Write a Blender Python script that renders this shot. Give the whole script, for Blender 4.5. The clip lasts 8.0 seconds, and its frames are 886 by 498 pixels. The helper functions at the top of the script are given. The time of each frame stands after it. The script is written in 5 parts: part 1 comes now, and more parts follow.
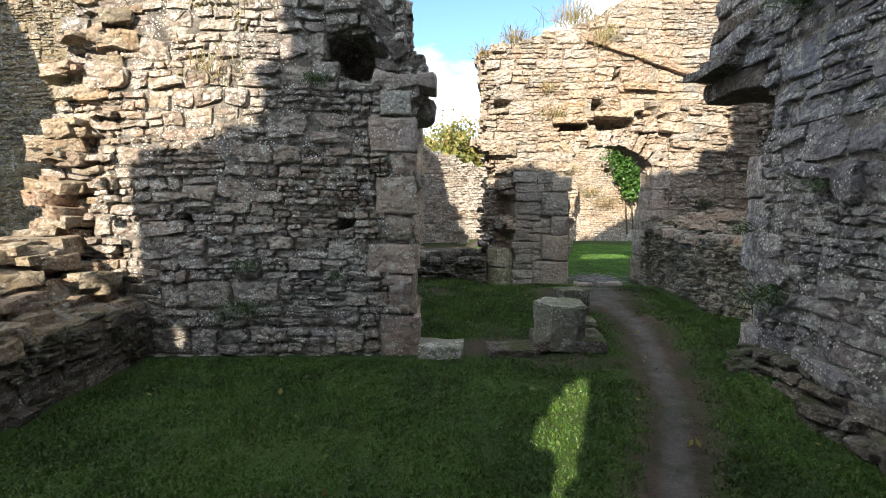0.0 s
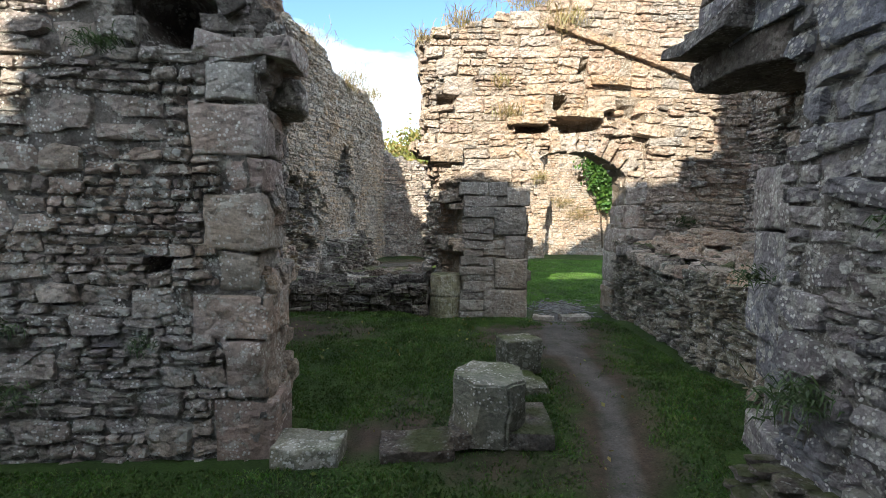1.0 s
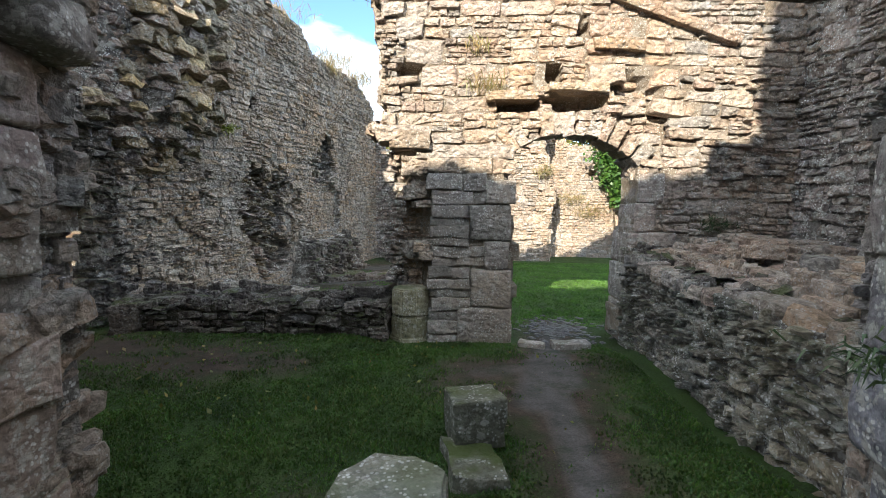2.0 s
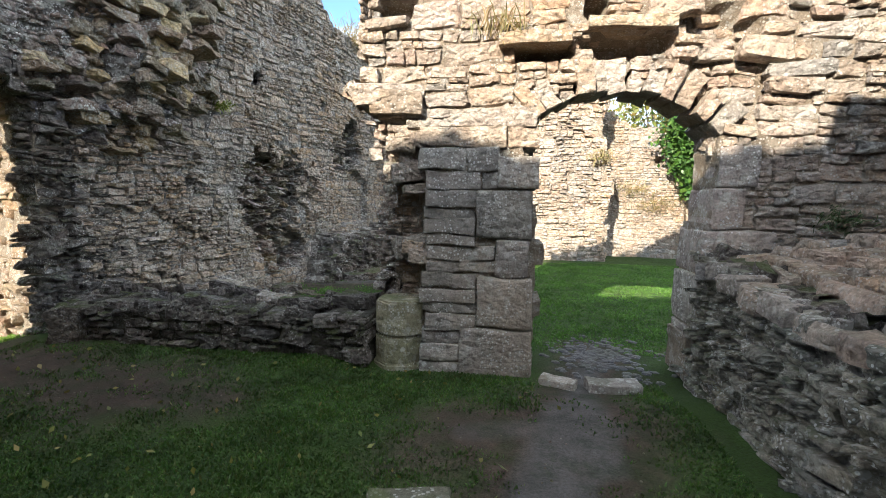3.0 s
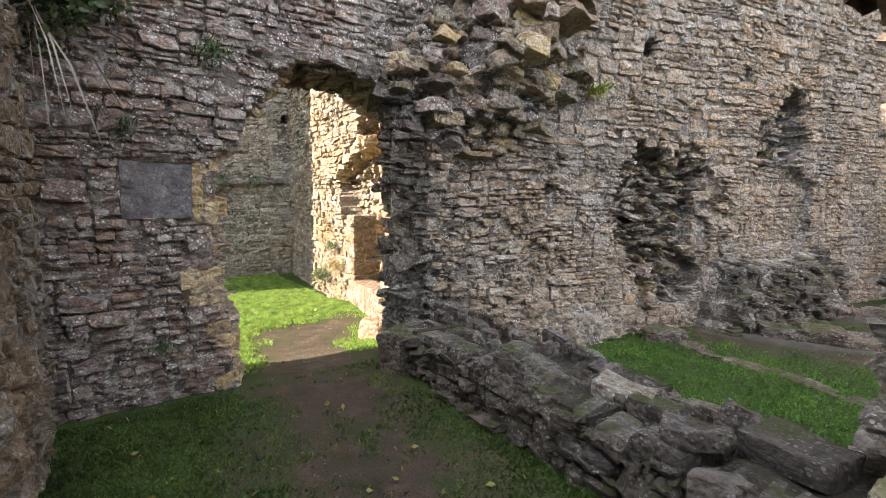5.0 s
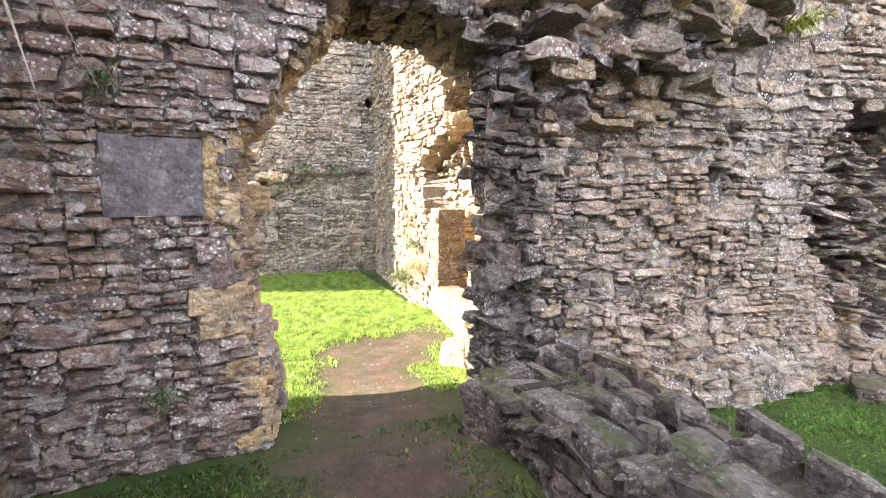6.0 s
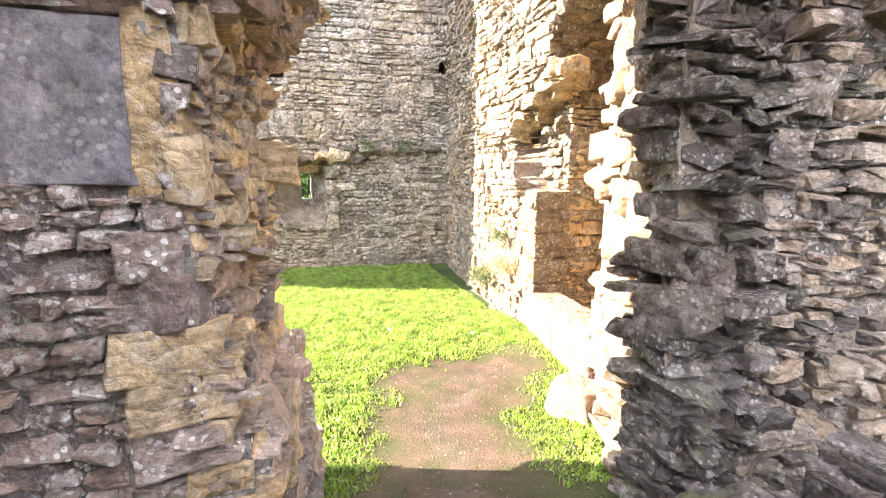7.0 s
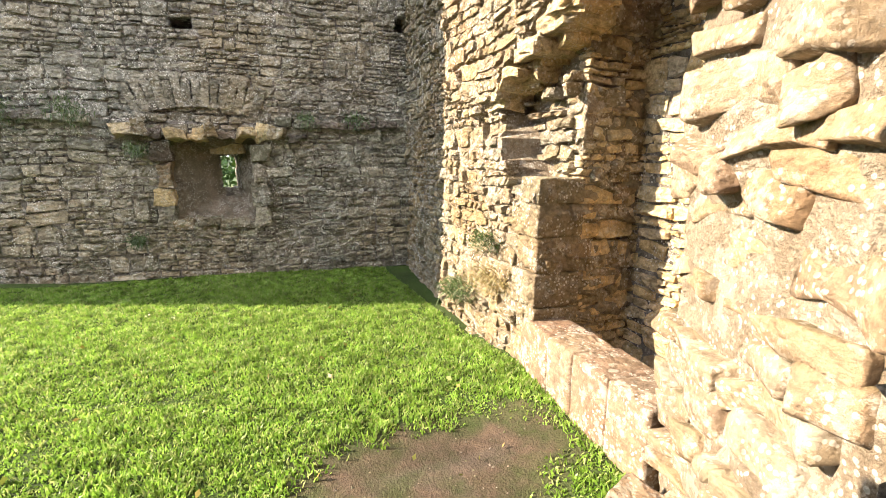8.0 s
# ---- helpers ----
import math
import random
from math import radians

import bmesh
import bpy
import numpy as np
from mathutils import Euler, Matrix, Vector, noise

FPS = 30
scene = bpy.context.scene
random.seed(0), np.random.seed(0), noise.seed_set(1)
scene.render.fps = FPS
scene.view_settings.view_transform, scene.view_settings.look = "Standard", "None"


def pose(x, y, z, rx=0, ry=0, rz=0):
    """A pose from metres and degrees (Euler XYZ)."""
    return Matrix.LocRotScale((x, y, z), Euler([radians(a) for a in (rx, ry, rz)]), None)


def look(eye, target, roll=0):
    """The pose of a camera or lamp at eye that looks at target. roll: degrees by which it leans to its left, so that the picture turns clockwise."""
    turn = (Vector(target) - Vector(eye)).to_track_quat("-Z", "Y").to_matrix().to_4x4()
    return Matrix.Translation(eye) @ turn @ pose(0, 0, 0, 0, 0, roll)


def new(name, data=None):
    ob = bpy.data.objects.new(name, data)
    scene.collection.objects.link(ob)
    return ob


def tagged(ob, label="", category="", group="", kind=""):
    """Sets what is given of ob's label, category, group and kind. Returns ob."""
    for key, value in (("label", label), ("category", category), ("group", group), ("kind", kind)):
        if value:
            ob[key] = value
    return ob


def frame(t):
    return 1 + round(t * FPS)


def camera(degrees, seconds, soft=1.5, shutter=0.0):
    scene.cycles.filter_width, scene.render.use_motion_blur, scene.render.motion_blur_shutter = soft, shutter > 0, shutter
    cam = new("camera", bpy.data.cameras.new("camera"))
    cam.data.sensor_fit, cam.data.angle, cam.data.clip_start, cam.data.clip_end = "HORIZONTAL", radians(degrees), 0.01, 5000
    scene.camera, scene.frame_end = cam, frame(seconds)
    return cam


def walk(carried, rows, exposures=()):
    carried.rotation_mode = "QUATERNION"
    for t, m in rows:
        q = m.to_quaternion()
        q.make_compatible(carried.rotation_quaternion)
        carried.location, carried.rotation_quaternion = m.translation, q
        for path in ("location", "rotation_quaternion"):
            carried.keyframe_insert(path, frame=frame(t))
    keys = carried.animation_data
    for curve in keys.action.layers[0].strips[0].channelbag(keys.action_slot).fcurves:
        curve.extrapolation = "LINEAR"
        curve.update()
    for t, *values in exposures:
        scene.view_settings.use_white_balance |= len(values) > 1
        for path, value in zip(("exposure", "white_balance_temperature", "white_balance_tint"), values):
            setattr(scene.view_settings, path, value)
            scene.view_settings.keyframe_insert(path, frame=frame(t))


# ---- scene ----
cam = camera(87.0, 8.0, soft=0.7)
METRES, EYE, TILT, LEAN, TURN = 12.0, 1.5, -6.0, 0.0, 0.0
ROWS = [
    (0.0, 0.0, 0.0, 0.0, -0.0, 0.0, 0.0),
    (0.5, 0.0316, 0.0702, 0.0125, -1.26, 0.37, -0.09),
    (1.0, 0.0649, 0.1267, 0.0265, -2.11, 0.67, -0.11),
    (1.5, 0.0917, 0.1839, 0.0353, -0.98, 0.48, -0.32),
    (3.0, 0.1725, 0.3678, 0.0462, 7.2, -0.61, -1.45),
    (3.5, 0.1743, 0.4256, 0.0508, 20.08, -1.31, -2.6),
    (4.0, 0.1658, 0.4787, 0.065, 34.45, -1.77, -3.96),
    (4.5, 0.1448, 0.5128, 0.0691, 45.48, -2.38, -4.84),
    (5.0, 0.1016, 0.5409, 0.0712, 53.28, -3.11, -5.42),
    (6.5, -0.0627, 0.6195, 0.0728, 69.22, -6.66, -5.97),
    (7.0, -0.1288, 0.6294, 0.0661, 72.56, -7.66, -6.04),
    (7.5, -0.1938, 0.6438, 0.0653, 71.24, -8.02, -6.11),
    (8.0, -0.2559, 0.6652, 0.0638, 67.17, -8.6, -6.2),
]
walk(cam, [(t, pose(0, 0, EYE, TILT, LEAN, TURN) @ pose(METRES * x, METRES * y, METRES * z, 90 + pitch, roll, yaw)) for t, x, y, z, yaw, pitch, roll in ROWS],
     exposures=[(0.0, 1.55, 5900, 5), (1.5, 1.58, 5700, 5), (3.0, 1.78, 5750, 6), (3.5, 1.68, 6050, 7), (4.5, 2.04, 6150, 11), (5.2, 2.6, 6350, 16), (6.3, 3.53, 6250, 21), (7.0, 3.66, 6450, 22), (7.5, 3.28, 6750, 19), (8.0, 2.49, 6650, 11)])

# ---- light ----
SUN_AZ, SUN_EL = 19.5, 26.5          # degrees west of south, and above the horizon
world = bpy.data.worlds.new("sky")
scene.world = world
world.use_nodes = True
wn, wl = world.node_tree.nodes, world.node_tree.links
sky = wn.new("ShaderNodeTexSky")
sky.sky_type, sky.sun_disc = "NISHITA", False
sky.sun_elevation, sky.sun_rotation = radians(SUN_EL), radians(180 + SUN_AZ)
sky.air_density, sky.dust_density, sky.ozone_density = 0.8, 0.3, 2.0
wn["Background"].inputs["Strength"].default_value = 0.12
# thin white cloud low in the sky
geo = wn.new("ShaderNodeTexCoord")
cl = wn.new("ShaderNodeTexNoise")
cl.inputs["Scale"].default_value, cl.inputs["Detail"].default_value = 2.2, 7.0
cmap = wn.new("ShaderNodeMapping")
cmap.inputs["Scale"].default_value = (1.0, 1.0, 2.6)
cmap.inputs["Location"].default_value = (0.35, 0.1, 0.55)
cr = wn.new("ShaderNodeValToRGB")
cr.color_ramp.elements[0].position, cr.color_ramp.elements[1].position = 0.42, 0.56
cmix = wn.new("ShaderNodeMix")
cmix.data_type = "RGBA"
cmix.inputs[7].default_value = (10.0, 9.9, 9.6, 1)
wl.new(geo.outputs["Generated"], cmap.inputs["Vector"])
wl.new(cmap.outputs[0], cl.inputs["Vector"])
clear = wn.new("ShaderNodeVectorMath")
clear.operation = "DOT_PRODUCT"
clear.inputs[1].default_value = (0.03, 0.866, 0.5)
wl.new(geo.outputs["Generated"], clear.inputs[0])
gap = wn.new("ShaderNodeMapRange")
gap.inputs[1].default_value, gap.inputs[2].default_value, gap.inputs[4].default_value = 0.95, 0.988, 0.3
wl.new(clear.outputs["Value"], gap.inputs[0])
less = wn.new("ShaderNodeMath")
less.operation = "SUBTRACT"
wl.new(cl.outputs["Fac"], less.inputs[0])
wl.new(gap.outputs[0], less.inputs[1])
wl.new(less.outputs[0], cr.inputs["Fac"])
wl.new(cr.outputs["Color"], cmix.inputs[0])
wl.new(sky.outputs[0], cmix.inputs[6])
wl.new(cmix.outputs[2], wn["Background"].inputs["Color"])

sun_data = bpy.data.lights.new("sun", "SUN")
sun_data.energy, sun_data.angle, sun_data.color = 5.0, radians(0.55), (1.0, 0.83, 0.62)
sun = new("sun", sun_data)
sun.matrix_world = look((-8, -24, 14), (-8 + math.sin(radians(SUN_AZ)) * math.cos(radians(SUN_EL)),
                                        -24 + math.cos(radians(SUN_AZ)) * math.cos(radians(SUN_EL)),
                                        14 - math.sin(radians(SUN_EL))))

# ---- materials ----
def mat_new(name, rough=0.9):
    m = bpy.data.materials.new(name)
    m.use_nodes = True
    b = m.node_tree.nodes["Principled BSDF"]
    b.inputs["Roughness"].default_value = rough
    b.inputs["Specular IOR Level"].default_value = 0.25
    return m, m.node_tree.nodes, m.node_tree.links, b


def noise_node(n, l, vec, scale, detail=4.0, rough=0.55):
    t = n.new("ShaderNodeTexNoise")
    t.inputs["Scale"].default_value, t.inputs["Detail"].default_value, t.inputs["Roughness"].default_value = scale, detail, rough
    l.new(vec, t.inputs["Vector"])
    return t.outputs["Fac"]


def ramp_node(n, l, fac, stops, interp="LINEAR"):
    r = n.new("ShaderNodeValToRGB")
    r.color_ramp.interpolation = interp
    e = r.color_ramp.elements
    while len(e) < len(stops):
        e.new(0.5)
    for el, (p, c) in zip(e, stops):
        el.position = p
        el.color = (*c, 1) if len(c) == 3 else c
    l.new(fac, r.inputs["Fac"])
    return r.outputs["Color"]


def mix_node(n, l, fac, a, b, blend="MIX"):
    m = n.new("ShaderNodeMix")
    m.data_type, m.blend_type = "RGBA", blend
    for sock, v in ((m.inputs[0], fac), (m.inputs[6], a), (m.inputs[7], b)):
        if isinstance(v, (int, float)):
            sock.default_value = v
        elif isinstance(v, tuple):
            sock.default_value = (*v, 1)
        else:
            l.new(v, sock)
    return m.outputs[2]


def math_node(n, l, op, a, b=0.0, clamp=False):
    m = n.new("ShaderNodeMath")
    m.operation, m.use_clamp = op, clamp
    for sock, v in zip(m.inputs, (a, b)):
        if isinstance(v, (int, float)):
            sock.default_value = v
        else:
            l.new(v, sock)
    return m.outputs[0]


def step_node(n, l, v, lo, hi):
    m = n.new("ShaderNodeMapRange")
    m.inputs[1].default_value, m.inputs[2].default_value = lo, hi
    l.new(v, m.inputs[0])
    return m.outputs[0]


G = lambda v: (v, v, v)


def lichen_over(n, l, P, col, lichen):
    """Pale crusts, round spots and small white specks of lichen."""
    n4 = noise_node(n, l, P, 10.0, 8.0, 0.74)
    n5 = noise_node(n, l, P, 1.7, 2.0, 0.5)
    crust = math_node(n, l, "MULTIPLY", step_node(n, l, n4, 0.52, 0.556), step_node(n, l, n5, 0.34, 0.5))
    col = mix_node(n, l, math_node(n, l, "MULTIPLY", crust, lichen), col, (0.5, 0.47, 0.415))
    vor = n.new("ShaderNodeTexVoronoi")
    vor.inputs["Scale"].default_value = 7.5
    l.new(P, vor.inputs["Vector"])
    wob = math_node(n, l, "ADD", vor.outputs["Distance"], math_node(n, l, "MULTIPLY", n4, 0.9))
    spots = math_node(n, l, "MULTIPLY", step_node(n, l, wob, 0.66, 0.6), step_node(n, l, n5, 0.46, 0.58))
    col = mix_node(n, l, math_node(n, l, "MULTIPLY", spots, min(1.0, lichen * 1.2)), col, (0.58, 0.56, 0.51))
    fine = n.new("ShaderNodeTexVoronoi")
    fine.inputs["Scale"].default_value = 34.0
    l.new(P, fine.inputs["Vector"])
    wob = math_node(n, l, "ADD", fine.outputs["Distance"], math_node(n, l, "MULTIPLY", n4, 0.5))
    speck = math_node(n, l, "MULTIPLY", step_node(n, l, wob, 0.6, 0.53), step_node(n, l, noise_node(n, l, P, 5.0, 3.0), 0.46, 0.54))
    return mix_node(n, l, math_node(n, l, "MULTIPLY", speck, min(1.0, lichen * 1.1)), col, (0.75, 0.73, 0.69))


def stone_mat(name, tones, lichen=0.5, moss=0.3, stain=0.4, bump=1.0, mottle=0.85):
    """Weathered stone: a tone for each stone, mottling, lichen spots, moss on ledges, dark streaks."""
    m, n, l, b = mat_new(name, 0.92)
    pos = n.new("ShaderNodeNewGeometry")
    P = pos.outputs["Position"]
    info = n.new("ShaderNodeObjectInfo")
    rnd = math_node(n, l, "FRACT", math_node(n, l, "ADD", info.outputs["Random"], pos.outputs["Random Per Island"]))
    k = len(tones)
    col = ramp_node(n, l, rnd, [((i + 0.5) / k, c) for i, c in enumerate(tones)])
    # mottling in two sizes
    n1 = noise_node(n, l, P, 6.0, 6.0, 0.65)
    col = mix_node(n, l, mottle, col, ramp_node(n, l, n1, [(0.28, G(0.5)), (0.5, G(0.95)), (0.72, G(1.4))]), "MULTIPLY")
    n2 = noise_node(n, l, P, 55.0, 3.0, 0.7)
    col = mix_node(n, l, 1.0, col, ramp_node(n, l, n2, [(0.3, G(0.8)), (0.7, G(1.2))]), "MULTIPLY")
    # broad drift between browner and greyer stone
    drift = ramp_node(n, l, noise_node(n, l, P, 0.7, 3.0), [(0.35, (1.08, 0.98, 0.86)), (0.65, (0.95, 1.0, 1.05))])
    col = mix_node(n, l, 1.0, col, drift, "MULTIPLY")
    n6 = noise_node(n, l, P, 21.0, 6.0, 0.7)
    col = mix_node(n, l, mottle, col, ramp_node(n, l, n6, [(0.33, G(0.4)), (0.45, G(0.9)), (0.58, G(1.1)), (0.7, G(1.55))]), "MULTIPLY")
    # patches of dark weathering and streaks
    n3 = noise_node(n, l, P, 0.9, 5.0, 0.6)
    col = mix_node(n, l, math_node(n, l, "MULTIPLY", step_node(n, l, n3, 0.5, 0.72), stain), col, (0.05, 0.045, 0.04))
    col = lichen_over(n, l, P, col, lichen)
    # moss where stones face the sky
    sep = n.new("ShaderNodeSeparateXYZ")
    l.new(pos.outputs["Normal"], sep.inputs[0])
    up = math_node(n, l, "MULTIPLY", step_node(n, l, sep.outputs["Z"], 0.35, 0.8), step_node(n, l, noise_node(n, l, P, 3.1, 4.0), 0.45, 0.6))
    col = mix_node(n, l, math_node(n, l, "MULTIPLY", up, moss), col, (0.07, 0.085, 0.025))
    l.new(col, b.inputs["Base Color"])
    # grain
    bp = n.new("ShaderNodeBump")
    bp.inputs["Strength"].default_value, bp.inputs["Distance"].default_value = bump, 0.075
    lay = n.new("ShaderNodeMapping")
    lay.inputs["Scale"].default_value = (1.0, 1.0, 1.35)
    l.new(P, lay.inputs["Vector"])
    chip = n.new("ShaderNodeTexVoronoi")
    chip.inputs["Scale"].default_value = 15.0
    wv = n.new("ShaderNodeMix")
    wv.data_type = "VECTOR"
    wv.inputs[0].default_value = 0.12
    l.new(lay.outputs[0], wv.inputs[4])
    nv = n.new("ShaderNodeTexNoise")
    nv.inputs["Scale"].default_value = 7.0
    l.new(P, nv.inputs["Vector"])
    l.new(nv.outputs["Color"], wv.inputs[5])
    l.new(wv.outputs[1], chip.inputs["Vector"])
    h = math_node(n, l, "ADD", noise_node(n, l, lay.outputs[0], 9.0, 9.0, 0.72), math_node(n, l, "MULTIPLY", chip.outputs["Distance"], -0.7))
    h = math_node(n, l, "ADD", h, math_node(n, l, "MULTIPLY", n2, 0.22))
    h = math_node(n, l, "ADD", h, math_node(n, l, "MULTIPLY", n6, 0.5))
    l.new(h, bp.inputs["Height"])
    l.new(bp.outputs[0], b.inputs["Normal"])
    return m


GREY = [(0.325, 0.281, 0.256), (0.388, 0.326, 0.286), (0.283, 0.246, 0.232), (0.419, 0.352, 0.3), (0.356, 0.292, 0.271), (0.471, 0.411, 0.359), (0.303, 0.261, 0.232)]
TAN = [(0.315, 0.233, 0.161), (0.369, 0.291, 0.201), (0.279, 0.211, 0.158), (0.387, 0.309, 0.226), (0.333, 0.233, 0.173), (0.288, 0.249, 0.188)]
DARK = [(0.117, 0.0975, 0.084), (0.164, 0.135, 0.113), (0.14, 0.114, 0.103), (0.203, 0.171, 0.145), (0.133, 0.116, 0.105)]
SILVER = [(0.37, 0.31, 0.251), (0.44, 0.357, 0.276), (0.32, 0.268, 0.221), (0.39, 0.329, 0.272), (0.3, 0.24, 0.187), (0.4, 0.31, 0.221)]
OCHRE = [(0.245, 0.193, 0.117), (0.286, 0.229, 0.146), (0.204, 0.17, 0.114), (0.265, 0.199, 0.133), (0.224, 0.196, 0.146)]
M_GREY = stone_mat("grey rubble stone", GREY, 0.85, 0.35, 0.35)
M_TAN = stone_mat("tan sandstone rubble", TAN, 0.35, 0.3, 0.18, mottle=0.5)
# damp dark stone, also laid on shaded faces with shade in its colour
M_DARK = stone_mat("dark damp and shade-toned rubble stone", DARK, 0.22, 0.8, 0.5, 1.0)
M_SILVER = stone_mat("pale grey rubble stone", SILVER, 0.45, 0.3, 0.15)
M_OCHRE = stone_mat("ochre rubble stone", OCHRE, 0.4, 0.2, 0.3, mottle=0.6)
WARM = [(0.298, 0.269, 0.242), (0.428, 0.315, 0.228), (0.391, 0.337, 0.295), (0.363, 0.287, 0.228), (0.382, 0.282, 0.224), (0.456, 0.387, 0.331), (0.428, 0.341, 0.268)]
M_PASSAGE = stone_mat("dark lichened rubble stone", [(0.304, 0.249, 0.217), (0.385, 0.297, 0.24), (0.344, 0.287, 0.258), (0.414, 0.335, 0.286), (0.283, 0.225, 0.198)], 0.95, 0.4, 0.3)
M_WARM = stone_mat("mixed sandstone rubble", WARM, 0.35, 0.3, 0.2, mottle=0.6)
M_QUOIN = stone_mat("dressed sandstone", [(0.32, 0.275, 0.235), (0.37, 0.30, 0.265), (0.29, 0.255, 0.225), (0.34, 0.315, 0.285), (0.24, 0.21, 0.185), (0.30, 0.23, 0.2)], 0.55, 0.4, 0.5, 0.6, 0.5)
ASH = [(0.25, 0.234, 0.19), (0.33, 0.3, 0.243), (0.2, 0.19, 0.16), (0.38, 0.343, 0.275), (0.28, 0.26, 0.21)]
M_ASH = stone_mat("stained grey rubble stone", ASH, 0.5, 0.5, 0.65)
M_OLIVE = stone_mat("algae stained sandstone", [(0.22, 0.205, 0.13), (0.27, 0.245, 0.165)], 0.35, 0.7, 0.3, 0.4, 0.5)
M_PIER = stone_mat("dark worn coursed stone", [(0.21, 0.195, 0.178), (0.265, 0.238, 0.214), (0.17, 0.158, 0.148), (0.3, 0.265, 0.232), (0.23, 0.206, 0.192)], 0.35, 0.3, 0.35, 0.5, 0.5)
# for the pier face turned from the sun, shade mixed into its tones
M_MURK = stone_mat("shade-toned brown grey rubble stone", [(0.12, 0.108, 0.1), (0.165, 0.145, 0.13), (0.095, 0.087, 0.082), (0.19, 0.165, 0.15)], 0.3, 0.5, 0.4)
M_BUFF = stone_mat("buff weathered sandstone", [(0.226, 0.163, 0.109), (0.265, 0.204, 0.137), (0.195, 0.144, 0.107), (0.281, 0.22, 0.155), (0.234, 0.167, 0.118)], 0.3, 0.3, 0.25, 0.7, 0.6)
M_STUMP = stone_mat("lichened grey sandstone", [(0.17, 0.165, 0.13), (0.21, 0.2, 0.16)], 0.4, 0.5, 0.4, 0.4, 0.6)
M_MOSSY = stone_mat("mossy dark sandstone", [(0.1, 0.1, 0.075), (0.13, 0.125, 0.09)], 0.3, 1.0, 0.4, 0.5, 0.6)
M_GOLD = stone_mat("yellow ochre stone", [(0.63, 0.49, 0.28), (0.56, 0.44, 0.27), (0.66, 0.54, 0.34), (0.5, 0.41, 0.29), (0.58, 0.44, 0.24)], 0.3, 0.5, 0.4, mottle=0.7)
M_MAUVE = stone_mat("mauve grey rubble stone", [(0.23, 0.221, 0.243), (0.287, 0.268, 0.284), (0.189, 0.178, 0.194), (0.336, 0.31, 0.32), (0.254, 0.23, 0.243)], 0.7, 0.3, 0.3, mottle=0.65)
M_SILL = stone_mat("dressed pinkish sandstone", [(0.16, 0.108, 0.078), (0.18, 0.13, 0.093), (0.15, 0.105, 0.08)], 0.3, 0.1, 0.25, 0.5, 0.6)
M_COBBLE = stone_mat("wet dark cobble", [(0.05, 0.05, 0.055), (0.08, 0.078, 0.08), (0.06, 0.058, 0.06)], 0.1, 0.2, 0.3, 0.4)
M_COBBLE.node_tree.nodes["Principled BSDF"].inputs["Roughness"].default_value = 0.5
M_SLATE = stone_mat("blue grey slab", [(0.13, 0.13, 0.145), (0.15, 0.15, 0.165)], 0.12, 0.0, 0.5, 0.3)


def mortar_mat(name, tone, tone2, lichen=0.5):
    m, n, l, b = mat_new(name, 0.95)
    pos = n.new("ShaderNodeNewGeometry").outputs["Position"]
    f = noise_node(n, l, pos, 4.0, 7.0, 0.7)
    col = ramp_node(n, l, f, [(0.3, tone), (0.7, tone2)])
    g = noise_node(n, l, pos, 70.0, 3.0, 0.7)
    col = mix_node(n, l, 1.0, col, ramp_node(n, l, g, [(0.3, G(0.7)), (0.7, G(1.25))]), "MULTIPLY")
    col = lichen_over(n, l, pos, col, lichen)
    l.new(col, b.inputs["Base Color"])
    bp = n.new("ShaderNodeBump")
    bp.inputs["Strength"].default_value, bp.inputs["Distance"].default_value = 1.0, 0.08
    f = math_node(n, l, "ADD", f, math_node(n, l, "MULTIPLY", noise_node(n, l, pos, 22.0, 6.0, 0.75), 0.9))
    l.new(math_node(n, l, "ADD", f, math_node(n, l, "MULTIPLY", g, 0.3)), bp.inputs["Height"])
    l.new(bp.outputs[0], b.inputs["Normal"])
    return m


M_CORE = mortar_mat("grey lime mortar", (0.06, 0.052, 0.046), (0.34, 0.3, 0.265), 0.8)
M_CORE_TAN = mortar_mat("sandy lime mortar", (0.20, 0.155, 0.11), (0.38, 0.315, 0.245))
M_PLASTER = mortar_mat("pale worn plaster", (0.1, 0.085, 0.068), (0.33, 0.275, 0.215), 0.4)
M_EARTH = mortar_mat("dark damp earth", (0.035, 0.03, 0.024), (0.09, 0.08, 0.055), 0.1)


